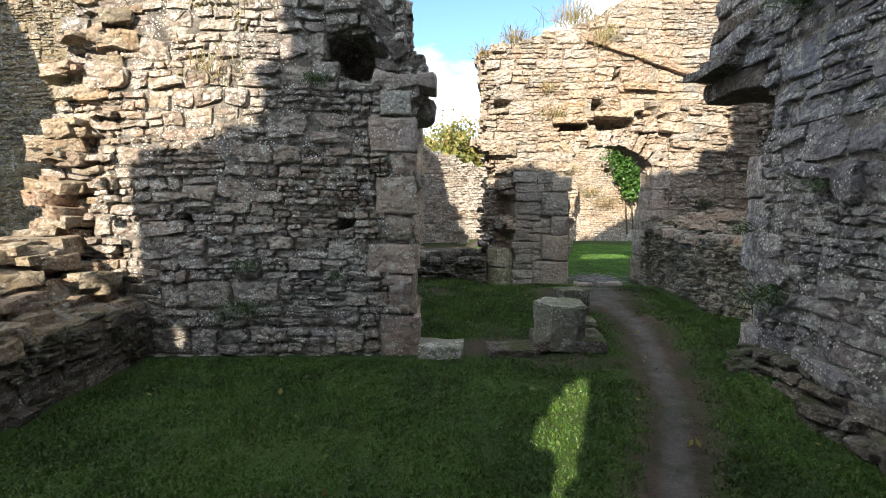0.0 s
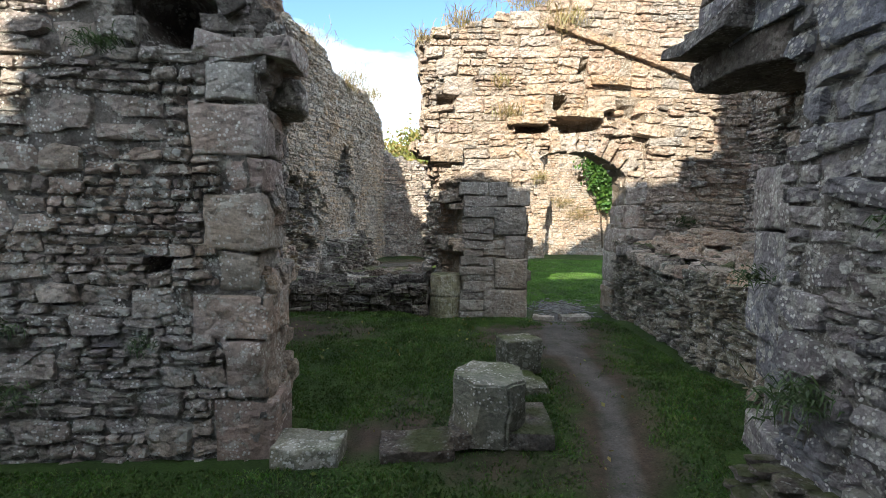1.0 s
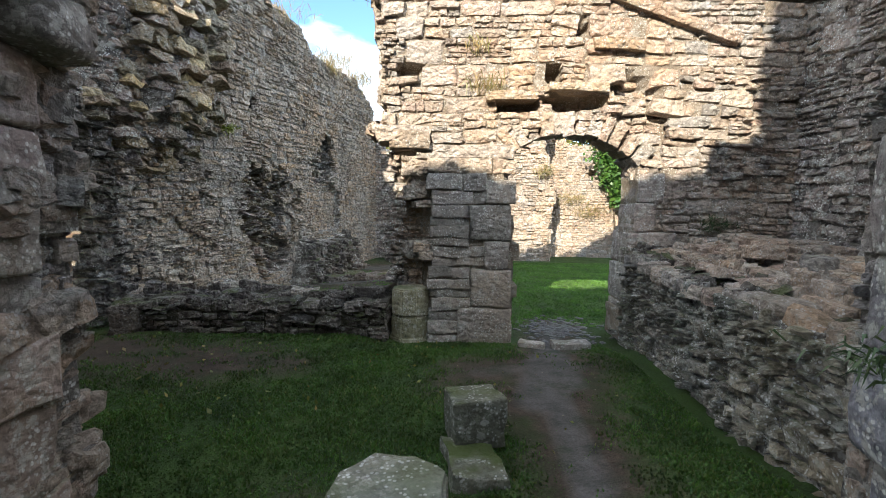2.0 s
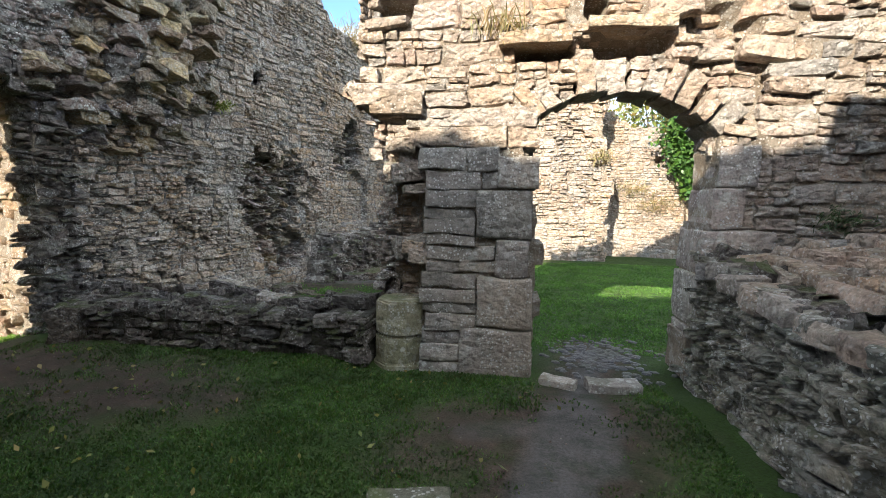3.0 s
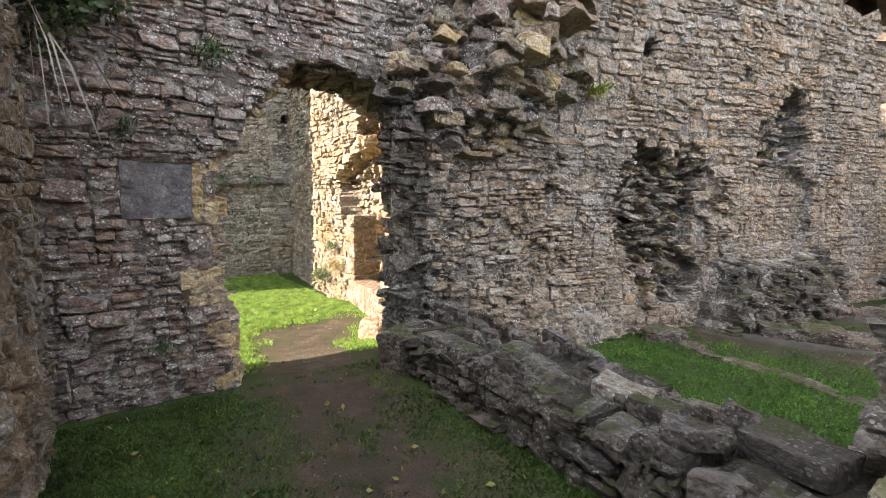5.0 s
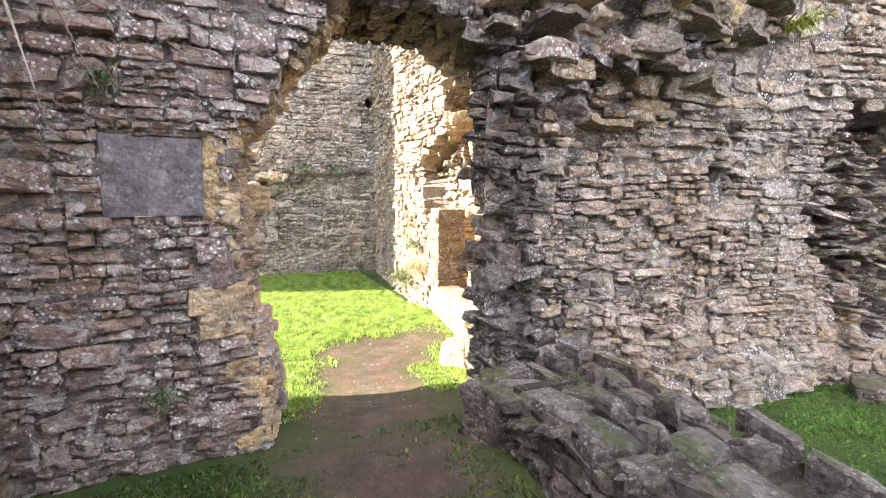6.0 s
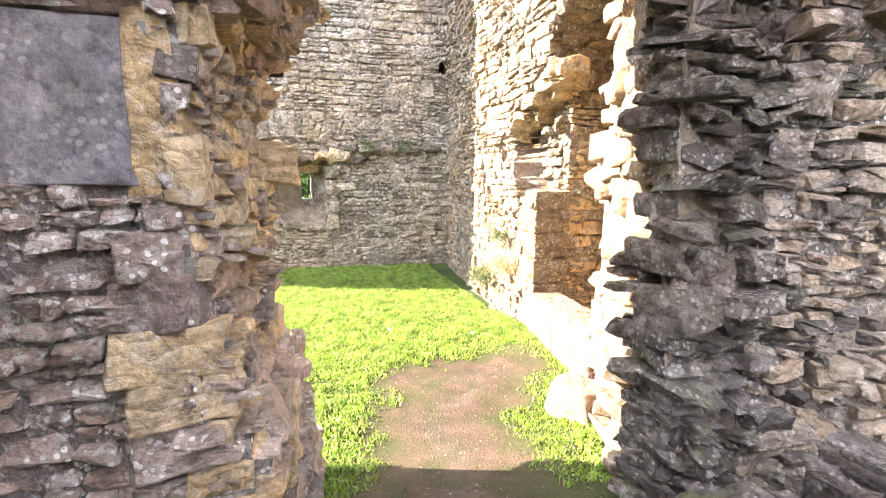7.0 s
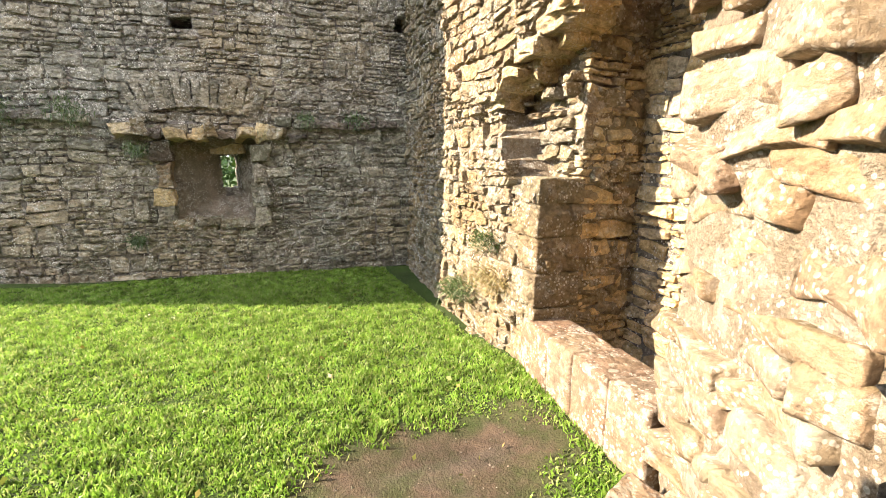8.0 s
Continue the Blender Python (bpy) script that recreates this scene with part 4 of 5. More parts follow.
masonry(court_n, f, (-0.1, 2.6, -0.6, 6.5), sh, notched, M_OCHRE, 38, lambda u, v: v < 3.2, rough_at=lambda u, v: 0.08 if notch(u, v) else 0.022)
masonry(court_n, upright((-6.02, 10.1), (-6.02, 11.0))[0], (0.3, 0.9, -0.3, 4.0), no, lumps(), M_GOLD, 39, no, rough=0.01, hmax=0.17)
f, w = upright((-6.1, 10.05), (-4.6, 9.86))
sill = core("wall_sill", "low dressed sandstone sill wall across the recess", f, (-0.02, 1.5, -0.6, 0.1), no, lumps(), (0, 0.3, 0), M_CORE_TAN)
f, w = upright((-6.5, 11.0), (-3.6, 10.95))
recess = core("wall_recess", "damp yellowish stone back of the window recess", f, (0, 2.9, -0.6, 6.0), no, lumps(), (0, 0.5, 0), M_CORE)
masonry(recess, f, (0, 2.9, -0.6, 5.0), no, lumps(), M_GOLD, 40, no, rough=0.015, hmax=0.16)
f, w = upright((-4.5, 11.3), (-4.7, 9.9))
masonry(pier, upright((-4.45, 11.3), (-4.58, 9.88))[0], (0, 1.4, -0.4, 4.2), no, lumps(), M_OCHRE, 41, rough=0.04)
f, w = upright((-6.2, 10.5), (-4.4, 10.4))
lintel_wall = core("wall_over_recess", "broken masonry over the recess", f, (0, 1.8, 2.9, 6.4), outline([(0, 2.9), (0.6, 3.1), (1.1, 3.0), (1.8, 3.3), (1.8, 6.4), (0, 6.4)]), lumps(), (0, 0.8, 0), M_CORE, rim=M_OCHRE)

masonry(lintel_wall, f, (0, 1.8, 2.9, 6.4), outline([(0, 2.9), (0.6, 3.1), (1.1, 3.0), (1.8, 3.3), (1.8, 6.4), (0, 6.4)]), lumps(), M_OCHRE, 50, rough=0.05)

# court: corner pilaster and west wall
f, w = upright((-9.2, 10.3), (-7.9, 10.15))
corner = core("wall_court_corner", "stained corner of the court's north wall", f, (-1.6, 1.3, -0.6, 7.0), no, lumps(), (0, 1.0, 0), M_CORE, 0.15)
masonry(corner, f, (-1.5, 1.3, -0.6, 6.8), no, lumps(), M_OCHRE, 42, rough=0.02)
f, w = upright((-11.2, 2.6), (-10.28, 10.5))      # u along the wall, about y - 2.6
dep_c = lumps((5.0, 1.05, 0.6, 0.62, -0.3), (4.72, 3.2, 0.13, 0.09, -0.5), (7.83, 3.44, 0.13, 0.09, -0.5))


def court_shape(u, v):
    return not (abs(u - 5.21) < 0.12 and 0.9 < v < 1.47)


def court_depth(u, v):
    d = dep_c(u, v)
    if abs(u - 5.03) < 0.62 and 0.47 < v < 1.67:
        d = -0.52
    if v > 1.95:
        d -= 0.1
    return d


court_w = core("wall_court_west", "tall grey rubble wall with a small splayed window", f, (-2.0, w, -0.6, 8.5), court_shape, court_depth, (-1.0, 0, 0), M_CORE, 0.085, proud=0.024)
masonry(court_w, f, (-2.0, w, -0.6, 8.4), lambda u, v: court_shape(u, v) and not (abs(u - 5.03) < 0.66 and 0.47 < v < 1.72), court_depth, M_ASH, 43, lambda u, v: 2.5 < u < 7.9 and v < 2.2, rough=0.014, hmax=0.19)
vs, fs, N = [], [], 10
outer, inner = ((4.4, 0.44), (5.66, 0.44), (5.66, 1.7), (4.4, 1.7)), ((5.06, 0.87), (5.36, 0.87), (5.36, 1.48), (5.06, 1.48))
for k in range(4):
    (a, b), (c, d), (e, g), (h, i) = outer[k], outer[(k + 1) % 4], inner[k], inner[(k + 1) % 4]
    base = len(vs)
    for q in range(N + 1):
        for t in range(N + 1):
            p, r = t / N, q / N
            u = (a + (c - a) * p) * (1 - r) + (e + (h - e) * p) * r
            v = (b + (d - b) * p) * (1 - r) + (g + (i - g) * p) * r
            rough = 0.07 * nz(u * 4, v * 4, 2.0) + 0.045 * nz(u * 11, v * 11, 2.0)
            vs.append(f @ Vector((u + rough, 0.01 + 0.46 * r + rough, v + rough)))
    fs += [(base + q * (N + 1) + t, base + q * (N + 1) + t + 1, base + (q + 1) * (N + 1) + t + 1, base + (q + 1) * (N + 1) + t) for q in range(N) for t in range(N)]
splay = new("window_splay", mesh_of("window_splay", vs, fs, M_PLASTER, True))
splay.parent = court_w
tagged(splay, "pale worn plaster splay of the small window")
f, w = upright((-11.8, -6.0), (-11.47, 0.55))
court_low = core("wall_court_low", "low garden wall south of the court", f, (0, w, -0.6, 0.9), no, lumps(), (-0.6, 0, 0), M_CORE, 0.3)
masonry(court_low, f, (0, w, -0.6, 0.9), no, lumps(), M_GREY, 44)

# tall ruined range behind the walk, which shades the first rooms
f, w = upright((6.5, -1.25), (-12.0, -1.25))      # u = 6.5 - x
prof = outline([(0, -0.5), (18.5, -0.5), (18.5, 0.8), (11.75, 0.8), (11.6, 4.1), (11.62, 4.95), (11.15, 5.08), (10.75, 5.26), (10.35, 5.4), (10.33, 5.92), (10.1, 5.98), (10.06, 7.05), (8.9, 7.36), (8.5, 7.45), (7.7, 7.2), (6.2, 7.27), (4.66, 7.45), (4.8, 8.3), (4.58, 9.7), (0, 10)])


gleam = [(-0.79, 2.8), (-0.56, 2.8), (-0.56, 2.22), (-0.64, 1.72), (-0.75, 1.76), (-0.8, 2.08), (-1.0, 2.17), (-0.96, 2.36)]


def range_shape(u, v):
    x, odd = 6.5 - u, False
    for (a, b), (c, d) in zip(gleam, gleam[1:] + gleam[:1]):
        if (b > v) != (d > v) and x < a + (v - b) / (d - b) * (c - a):
            odd = not odd
    return prof(u, v) and not odd and not (3.12 < v < 3.44 and abs(x + 4.8 + 0.25 * (v - 3.28)) < 0.058)


rear = core("wall_range_south", "tall ruined rubble range with one small opening", f, (0, 18.5, -0.5, 10), range_shape, lumps(), (0, -0.22, 0), M_CORE, 0.065)
masonry(rear, f, (4, 12, -0.4, 5.0), range_shape, lumps(), M_GREY, 45, hmax=0.22, lmax=0.7)
east_close = core("wall_far_east", "plain rubble wall closing the east side", upright((5.8, 9.0), (5.8, 4.0))[0], (0, 5.0, -0.3, 5.0), no, lumps(), (0.6, 0, 0), M_CORE, 0.4)
masonry(east_close, upright((5.8, 9.0), (5.8, 4.0))[0], (0, 5.0, -0.3, 5.0), no, lumps(), M_GREY, 57, hmax=0.2)

# ---- dressed stones in the walls ----
k = 0
for x0, x1, z0, z1 in QUOINS_A:
    k += 1
    block("quoin", (x1 - x0, 0.44, z1 - z0 - 0.008), M_QUOIN, cross_wall, ((x0 + x1) / 2, 4.83 + 0.02 * math.sin(k * 2.3), z0), k, worn=0.055 if k in (2, 4) else 0.026, turn=1.6 * math.sin(k * 1.9))
block("corbel", (0.62, 0.46, 0.13), M_QUOIN, cross_wall, (-0.38, 4.84, 2.58), 21, "projecting corbel slab at the broken arch springing", worn=0.05, turn=4)
block("springer", (0.26, 0.34, 0.24), M_QUOIN, cross_wall, (-0.22, 5.02, 2.29), 23, "worn nose of the lost arch springing", worn=0.05, turn=8, round_by=0.25)
block("corbel", (0.42, 0.46, 0.13), M_DARK, cross_wall, (-0.4, 4.86, 2.73), 24, "dark broken slab over the corbel", worn=0.05, turn=-6)
tip = block("corbel", (0.16, 0.4, 0.62), M_DARK, cross_wall, (-0.28, 4.82, 2.8), 22, "tilted broken slab", worn=0.04)
tip.matrix_world = pose(-0.42, 4.78, 2.86, 0, -32, 6)
for x0, x1, z0, z1 in QUOINS_B:
    k += 1
    # quoins below the shadow line, in stone darkened to stand for shade
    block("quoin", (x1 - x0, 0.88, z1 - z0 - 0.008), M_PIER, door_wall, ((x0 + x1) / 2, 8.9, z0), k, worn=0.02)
# coursed stones of the pier beside them
rng = random.Random(303)
z = -0.12
for h in (0.22, 0.17, 0.13, 0.15, 0.11, 0.12, 0.15, 0.11, 0.13, 0.1, 0.14, 0.1, 0.15, 0.17, 0.2, 0.17, 0.16):
    mid = z + h / 2
    right = min([x0 for x0, x1, z0, z1 in QUOINS_B if z0 - 0.02 < mid < z1 + 0.02] + [2.36])
    x = 1.36 + rng.uniform(-0.04, 0.04)
    while x < right - 0.05:
        lx = min(right - x, rng.uniform(0.22, 0.62) * (1.5 if z > 1.7 else 1.0))
        lx = right - x if right - x - lx < 0.14 else lx
        # the sunlit top courses change to lighter stone; those below carry painted shade
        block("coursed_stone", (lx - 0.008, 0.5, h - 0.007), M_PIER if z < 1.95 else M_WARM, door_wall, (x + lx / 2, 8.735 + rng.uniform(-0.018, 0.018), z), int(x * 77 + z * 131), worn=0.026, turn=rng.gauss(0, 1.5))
        x += lx
    z += h
for x0, x1, z0, z1 in JAMBS_B:
    k += 1
    block("jamb_stone", (x1 - x0, 0.58, z1 - z0 - 0.008), M_QUOIN, door_wall, ((x0 + x1) / 2 + 0.015, 8.76, z0), k, worn=0.02)
# voussoirs of the arch
for i in range(13):
    q = -1 + i / 6
    v = block("voussoir", (0.125 + 0.02 * math.sin(i * 3.3), 0.5 + 0.06 * math.sin(i * 1.7), 0.27 + 0.04 * math.sin(i * 2.1)), M_WARM, door_wall, (0, 0, 0), 60 + i, worn=0.035)
    v.matrix_world = pose(2.98 + 0.77 * q, 8.74 + 0.03 * math.sin(i * 2.7), 2.16 + 0.31 * (1 - abs(q) ** 2.6), 0, 44 * q + 5 * math.sin(i * 1.9), 0)
for x, z, lx, hz, s in ((2.3, 2.86, 0.6, 0.09, 71), (3.05, 2.95, 0.7, 0.1, 72), (1.12, 2.3, 0.46, 0.2, 74), (3.5, 3.42, 0.6, 0.13, 75)):
    block("ledge_stone", (lx, 0.34, hz), M_TAN, door_wall, (x, 8.58, z), s, worn=0.03)
for i in range(6):
    d = block("weathering_stone", (0.42, 0.3, 0.11), M_TAN, door_wall, (0, 0, 0), 80 + i, "sloping drip course stone", worn=0.015)
    d.matrix_world = pose(2.75 + 0.38 * i, 8.56, 4.17 - 0.125 * i, 0, 18 + 2 * math.sin(i), 0)
# the doorway wall's place and size
door_wall.matrix_world = Matrix.Translation((2.07, 8.74, 2.05)) @ Matrix.Diagonal((1.045, 1.0, 1.045, 1.0)) @ Matrix.Translation((-2.07, -8.5, -2.05))
# dressed end of the east wall, with the corbels of a lost arch
for z0, z1, ly, back in ((-0.1, 0.3, 0.5, 0.02), (0.3, 0.56, 0.36, 0.12), (0.56, 0.84, 0.42, 0.06), (0.84, 1.2, 0.53, 0.0), (1.2, 1.52, 0.5, 0.01), (1.52, 1.92, 0.52, 0.0)):
    k += 1
    block("jamb_stone", (0.5, ly, z1 - z0 - 0.008), M_MAUVE, east_wall, (3.095 + back, 4.23, z0), k, worn=0.022, turn=-16)
# the M_DARK slabs carry the overhang's shadow in their own colour
for x0, x1, y0, y1, z, hz, s, m in ((2.68, 3.4, 4.06, 4.9, 2.47, 0.2, 95, M_DARK), (2.5, 3.3, 4.3, 4.98, 2.69, 0.08, 96, M_DARK), (2.66, 3.3, 3.95, 4.5, 2.67, 0.1, 97, M_MAUVE), (2.62, 3.3, 4.35, 4.95, 2.78, 0.1, 98, M_DARK), (2.64, 3.3, 4.1, 4.85, 2.89, 0.13, 99, M_MAUVE), (2.7, 3.3, 4.2, 4.9, 3.03, 0.15, 94, M_DARK)):
    block("corbel", (x1 - x0, y1 - y0, hz), m, east_wall, ((x0 + x1) / 2, (y0 + y1) / 2, z), s, "heavy projecting broken corbel slab", worn=0.045, turn=4 * math.sin(s))
# slab let into the passage wall
block("slab", (0.1, 0.54, 0.44), M_SLATE, passage_wall, (-3.072, 6.965, 1.45), 98, "smooth blue grey stone panel", worn=0.02)
block("jamb_stone", (0.3, 0.13, 0.52), M_GOLD, passage_wall, (-3.17, 7.235, 1.42), 97, "smooth orange-brown corner stone", worn=0.035)
# torn rubble in the cavity beside the doorway
rng = random.Random(67)
for i in range(16):
    z = rng.uniform(0.85, 2.25)
    block("rubble_stone", (rng.uniform(0.16, 0.34), rng.uniform(0.2, 0.4), rng.uniform(0.08, 0.2)), M_WARM, door_wall, (rng.uniform(1.12, 1.34), rng.uniform(8.84, 9.04), z), 500 + i, worn=0.04, turn=rng.uniform(-25, 25))
block("rubble_stone", (0.2, 0.3, 0.26), M_DARK, pier, (-3.1, 9.25, 0.31), 520, worn=0.04)
# broken stones under the torn edge of the recess
for i in range(22):
    t = rng.random()
    block("rubble_stone", (rng.uniform(0.16, 0.36), rng.uniform(0.22, 0.4), rng.uniform(0.08, 0.18)), M_GOLD, court_n, (-7.0 + 1.15 * t, rng.uniform(10.2, 10.42), 1.8 + 0.68 * t + rng.uniform(-0.04, 0.06)), 530 + i, worn=0.045, turn=rng.uniform(-20, 20))
# broken ledge course of the court wall
y0 = 3.4
while y0 < 10.2:
    ly = rng.uniform(0.2, 0.5)
    if not 6.4 < y0 < 8.4 and rng.random() < 0.9:
        # dark mossy stones here also paint the shadow line under the ledge
        block("ledge_stone", (0.3, ly - 0.02, rng.uniform(0.08, 0.13)), rng.choice((M_MOSSY, M_DARK, M_ASH)), court_w, (-11.2 + (y0 - 2.6) * 0.1164 - 0.02 + rng.uniform(-0.03, 0.04), y0 + ly / 2, 1.86 + rng.uniform(-0.02, 0.03)), int(y0 * 30), worn=0.035, turn=rng.uniform(-12, 0))
    y0 += ly
# broken corner stones of the passage
rng = random.Random(61)
for deep in (0.0, 0.3, 0.62):
    z = -0.38
    while z < 1.9:
        h = rng.uniform(0.06, 0.17)
        lx, ly = rng.uniform(0.16, 0.34), rng.uniform(0.12, 0.3) if z < 1.2 else 0.1
        edge = (7.44 if z < 0.5 else 7.31) + deep * 0.1
        block("jamb_stone", (lx, ly, h - 0.004), rng.choice((M_GOLD, M_GOLD, M_GOLD, M_PASSAGE, M_DARK)), passage_wall, (-3.02 - deep - lx / 2, edge - ly / 2 + rng.uniform(-0.03, 0.05), z), int(z * 50 + deep * 999) + 400, worn=0.045, turn=rng.uniform(-18, 18))
        z += h
for i, (x, y, z, lx, h, m) in enumerate(((-4.0, 7.63, -0.38, 0.4, 0.33, M_WARM), (-3.95, 7.62, -0.05, 0.45, 0.35, M_PASSAGE), (-3.98, 7.46, 0.42, 0.42, 0.38, M_GOLD), (-3.95, 7.47, 0.86, 0.5, 0.15, M_PASSAGE), (-4.0, 7.53, 1.44, 0.38, 0.18, M_GOLD), (-4.0, 7.49, 1.75, 0.4, 0.16, M_GOLD),
                                          (-3.45, 7.42, 0.05, 0.42, 0.3, M_PASSAGE), (-3.4, 7.38, 0.72, 0.4, 0.2, M_PASSAGE), (-3.5, 7.46, 1.2, 0.36, 0.13, M_GOLD))):
    block("jamb_stone", (lx, 0.34, h), m, passage_wall, (x, y - 0.17, z), 610 + i, worn=0.09, turn=12 * math.sin(i * 2.1))
# dressed edge of the recess
for i, (z0, z1, lx) in enumerate(((-0.36, -0.02, 0.34), (-0.02, 0.28, 0.26), (0.28, 0.56, 0.36), (0.56, 0.84, 0.28), (0.84, 1.1, 0.4), (1.1, 1.3, 0.26))):
    block("jamb_stone", (lx, 0.42, z1 - z0 - 0.006), M_OCHRE, court_n, (-6.01 - lx / 2, 10.24, z0), 150 + i, worn=0.014, turn=-2)
# sill stones
for i, (t0, t1) in enumerate(((0.0, 0.3), (0.3, 0.52), (0.52, 0.78), (0.78, 1.02))):
    m = (t0 + t1) / 2
    block("sill_stone", (1.5 * (t1 - t0) - 0.01, 0.36, 0.55), M_SILL, sill, (-6.1 + 1.48 * m, 10.17 - 0.2 * m, -0.36 + 0.01 * i), 100 + i, worn=0.012, turn=-7.5)
# stones round the court window's splay
for i, (u, z, lu, h, m) in enumerate(((4.4, 0.42, 0.2, 0.3, M_ASH), (4.38, 0.74, 0.24, 0.22, M_GOLD), (4.42, 0.98, 0.2, 0.34, M_OCHRE), (4.4, 1.34, 0.26, 0.26, M_DARK), (5.68, 0.42, 0.22, 0.26, M_ASH), (5.7, 0.7, 0.26, 0.36, M_ASH), (5.66, 1.08, 0.18, 0.24, M_ASH), (5.7, 1.34, 0.28, 0.24, M_MOSSY),
                                     (4.62, 0.4, 0.3, 0.13, M_OCHRE), (4.95, 0.4, 0.34, 0.15, M_ASH), (5.3, 0.4, 0.36, 0.13, M_OCHRE))):
    block("jamb_stone", (0.24, lu, h), m, court_w, (-11.2 + u * 0.1157 - 0.06, 2.6 + u * 0.993, z), 640 + i, worn=0.07, turn=-6 + 8 * math.sin(i * 2.3))
block("lintel", (0.2, 0.46, 0.15), M_GOLD, court_w, (-10.93, 7.8, 1.47), 655, "yellow stone over the window slit", worn=0.05, turn=-6)
# ragged lintel over the court window, and the relieving arch above it
y0 = 6.4
for i in range(11):
    ly = 0.14 + 0.13 * abs(math.sin(i * 2.3 + 1))
    block("lintel", (0.46, ly - 0.01, 0.15 + 0.06 * math.sin(i * 1.7)), (M_GOLD, M_OCHRE, M_DARK, M_GOLD)[i % 4], court_w, (-10.79 + 0.018 * i + 0.08 * math.sin(i * 2.9), y0 + ly / 2, 1.68 + 0.05 * math.sin(i * 3.1)), 110 + i, worn=0.09, turn=9 * math.sin(i * 2))
    y0 += ly
for i in range(15):
    q = -1 + i / 7
    o = block("voussoir", (0.2, 0.108, 0.42 + 0.06 * math.sin(i * 2.7)), M_ASH, court_w, (0, 0, 0), 210 + i, worn=0.02)
    o.matrix_world = pose(-10.77 + 0.085 * q, 7.45 + 0.72 * q, 1.98 + 0.12 * (1 - q * q), -22 * q, 0, 0)

# ---- loose stonework ----
def thing(name, label, category, place, group=""):
    e = new(name)
    e.location = place
    bpy.context.view_layer.update()
    return tagged(e, label, category, group)


def prism(r, h, sides, seed, worn=0.01, taper=1.0):
    bm = bmesh.new()
    bmesh.ops.create_cone(bm, cap_ends=True, segments=sides, radius1=r, radius2=r * taper, depth=h)
    bmesh.ops.bevel(bm, geom=list(bm.edges), offset=0.018, segments=2, affect="EDGES")
    bmesh.ops.subdivide_edges(bm, edges=[e for e in bm.edges if e.calc_length() > 0.12], cuts=2, use_grid_fill=True)
    for v in bm.verts:
        v.co += noise.noise_vector(v.co * 5 + Vector((seed, 0, 0))) * worn + noise.noise_vector(v.co * 14 + Vector((seed, 0, 0))) * worn * 0.4
        v.co.z += h / 2
    return bm


stub = thing("column_stub", "weathered octagonal column stub of two stone drums on the grass", "column", (1.09, 8.93, -0.1))
for nm, r, h, z in (("plinth", 0.285, 0.12, -0.15), ("drum", 0.262, 0.28, -0.05), ("drum", 0.257, 0.34, 0.235)):
    o = part(nm, prism(r, h, 8, z * 10, 0.008), M_OLIVE, stub)
    o.matrix_world = pose(1.09, 8.93, z, 0, 0, 22.5)
base = thing("pillar_stump", "lichen-covered chamfered stone pillar stump standing in the opening", "pillar stump", (1.26, 4.93, -0.06))
o = part("block", prism(0.29, 0.47, 8, 3.0, 0.035), M_STUMP, base, "pale chamfered stone block")
o.matrix_world = pose(1.26, 4.95, -0.06, 0, 0, 18)
block("footing", (0.75, 0.55, 0.12), M_DARK, base, (1.35, 4.98, -0.08), 121, worn=0.04)
base2 = thing("stone_stump", "mossy square stone stump on the lawn beside the path", "stone", (1.73, 6.15, -0.03))
block("block", (0.36, 0.34, 0.36), M_MOSSY, base2, (1.73, 6.18, -0.03), 122, worn=0.03, turn=12)
block("footing", (0.34, 0.5, 0.1), M_MOSSY, base2, (1.7, 5.85, -0.07), 123, worn=0.05, turn=8)


def loose(name, label, size, place, seed, material, turn=0.0, worn=0.03):
    ob = block(name, size, material, None, place, seed, worn=worn, turn=turn)
    return tagged(ob, label, "stone", "loose stones")


loose("paving_slab", "worn flat stone slab sunk in the grass", (0.46, 0.3, 0.17), (-0.02, 4.66, -0.13), 131, M_STUMP, -4)
loose("paving_slab", "worn flat stone slab beside the column base", (0.5, 0.34, 0.14), (0.72, 4.75, -0.14), 132, M_DARK, 6)
loose("threshold_stone", "worn threshold stone before the doorway", (0.32, 0.17, 0.11), (2.6, 8.58, -0.14), 133, M_PIER, -20, 0.02)
loose("threshold_stone", "worn threshold stone before the doorway", (0.46, 0.19, 0.13), (3.07, 8.53, -0.14), 134, M_PIER, 3, 0.02)
loose("rubble_block", "rough block at the end of the footing wall", (0.36, 0.42, 0.4), (-2.52, 8.88, -0.05), 135, M_DARK, 9, 0.07)
loose("rubble_block", "pale rough stone lying on the low wall", (0.34, 0.2, 0.09), (-0.32, 9.12, 0.42), 136, M_SILVER, 15, 0.06)
loose("rubble_block", "rough stone lying on the low wall", (0.4, 0.3, 0.12), (0.55, 9.1, 0.43), 137, M_DARK, -10, 0.04)
loose("rubble_block", "rough stone lying on the low wall", (0.3, 0.22, 0.1), (0.2, 8.9, 0.43), 138, M_DARK, 30, 0.04)
loose("rubble_block", "rough stone lying in the rear yard", (0.5, 0.3, 0.2), (-1.9, 12.6, -0.3), 139, M_DARK, 40, 0.05)
loose("rubble_block", "broken stone at the foot of the passage side", (0.3, 0.3, 0.5), (-4.0, 7.42, -0.35), 140, M_OCHRE, 15, 0.05)
loose("rubble_block", "broken stone lying at the foot of the pier", (0.35, 0.3, 0.3), (-4.35, 9.55, -0.35), 141, M_TAN, 20, 0.05)

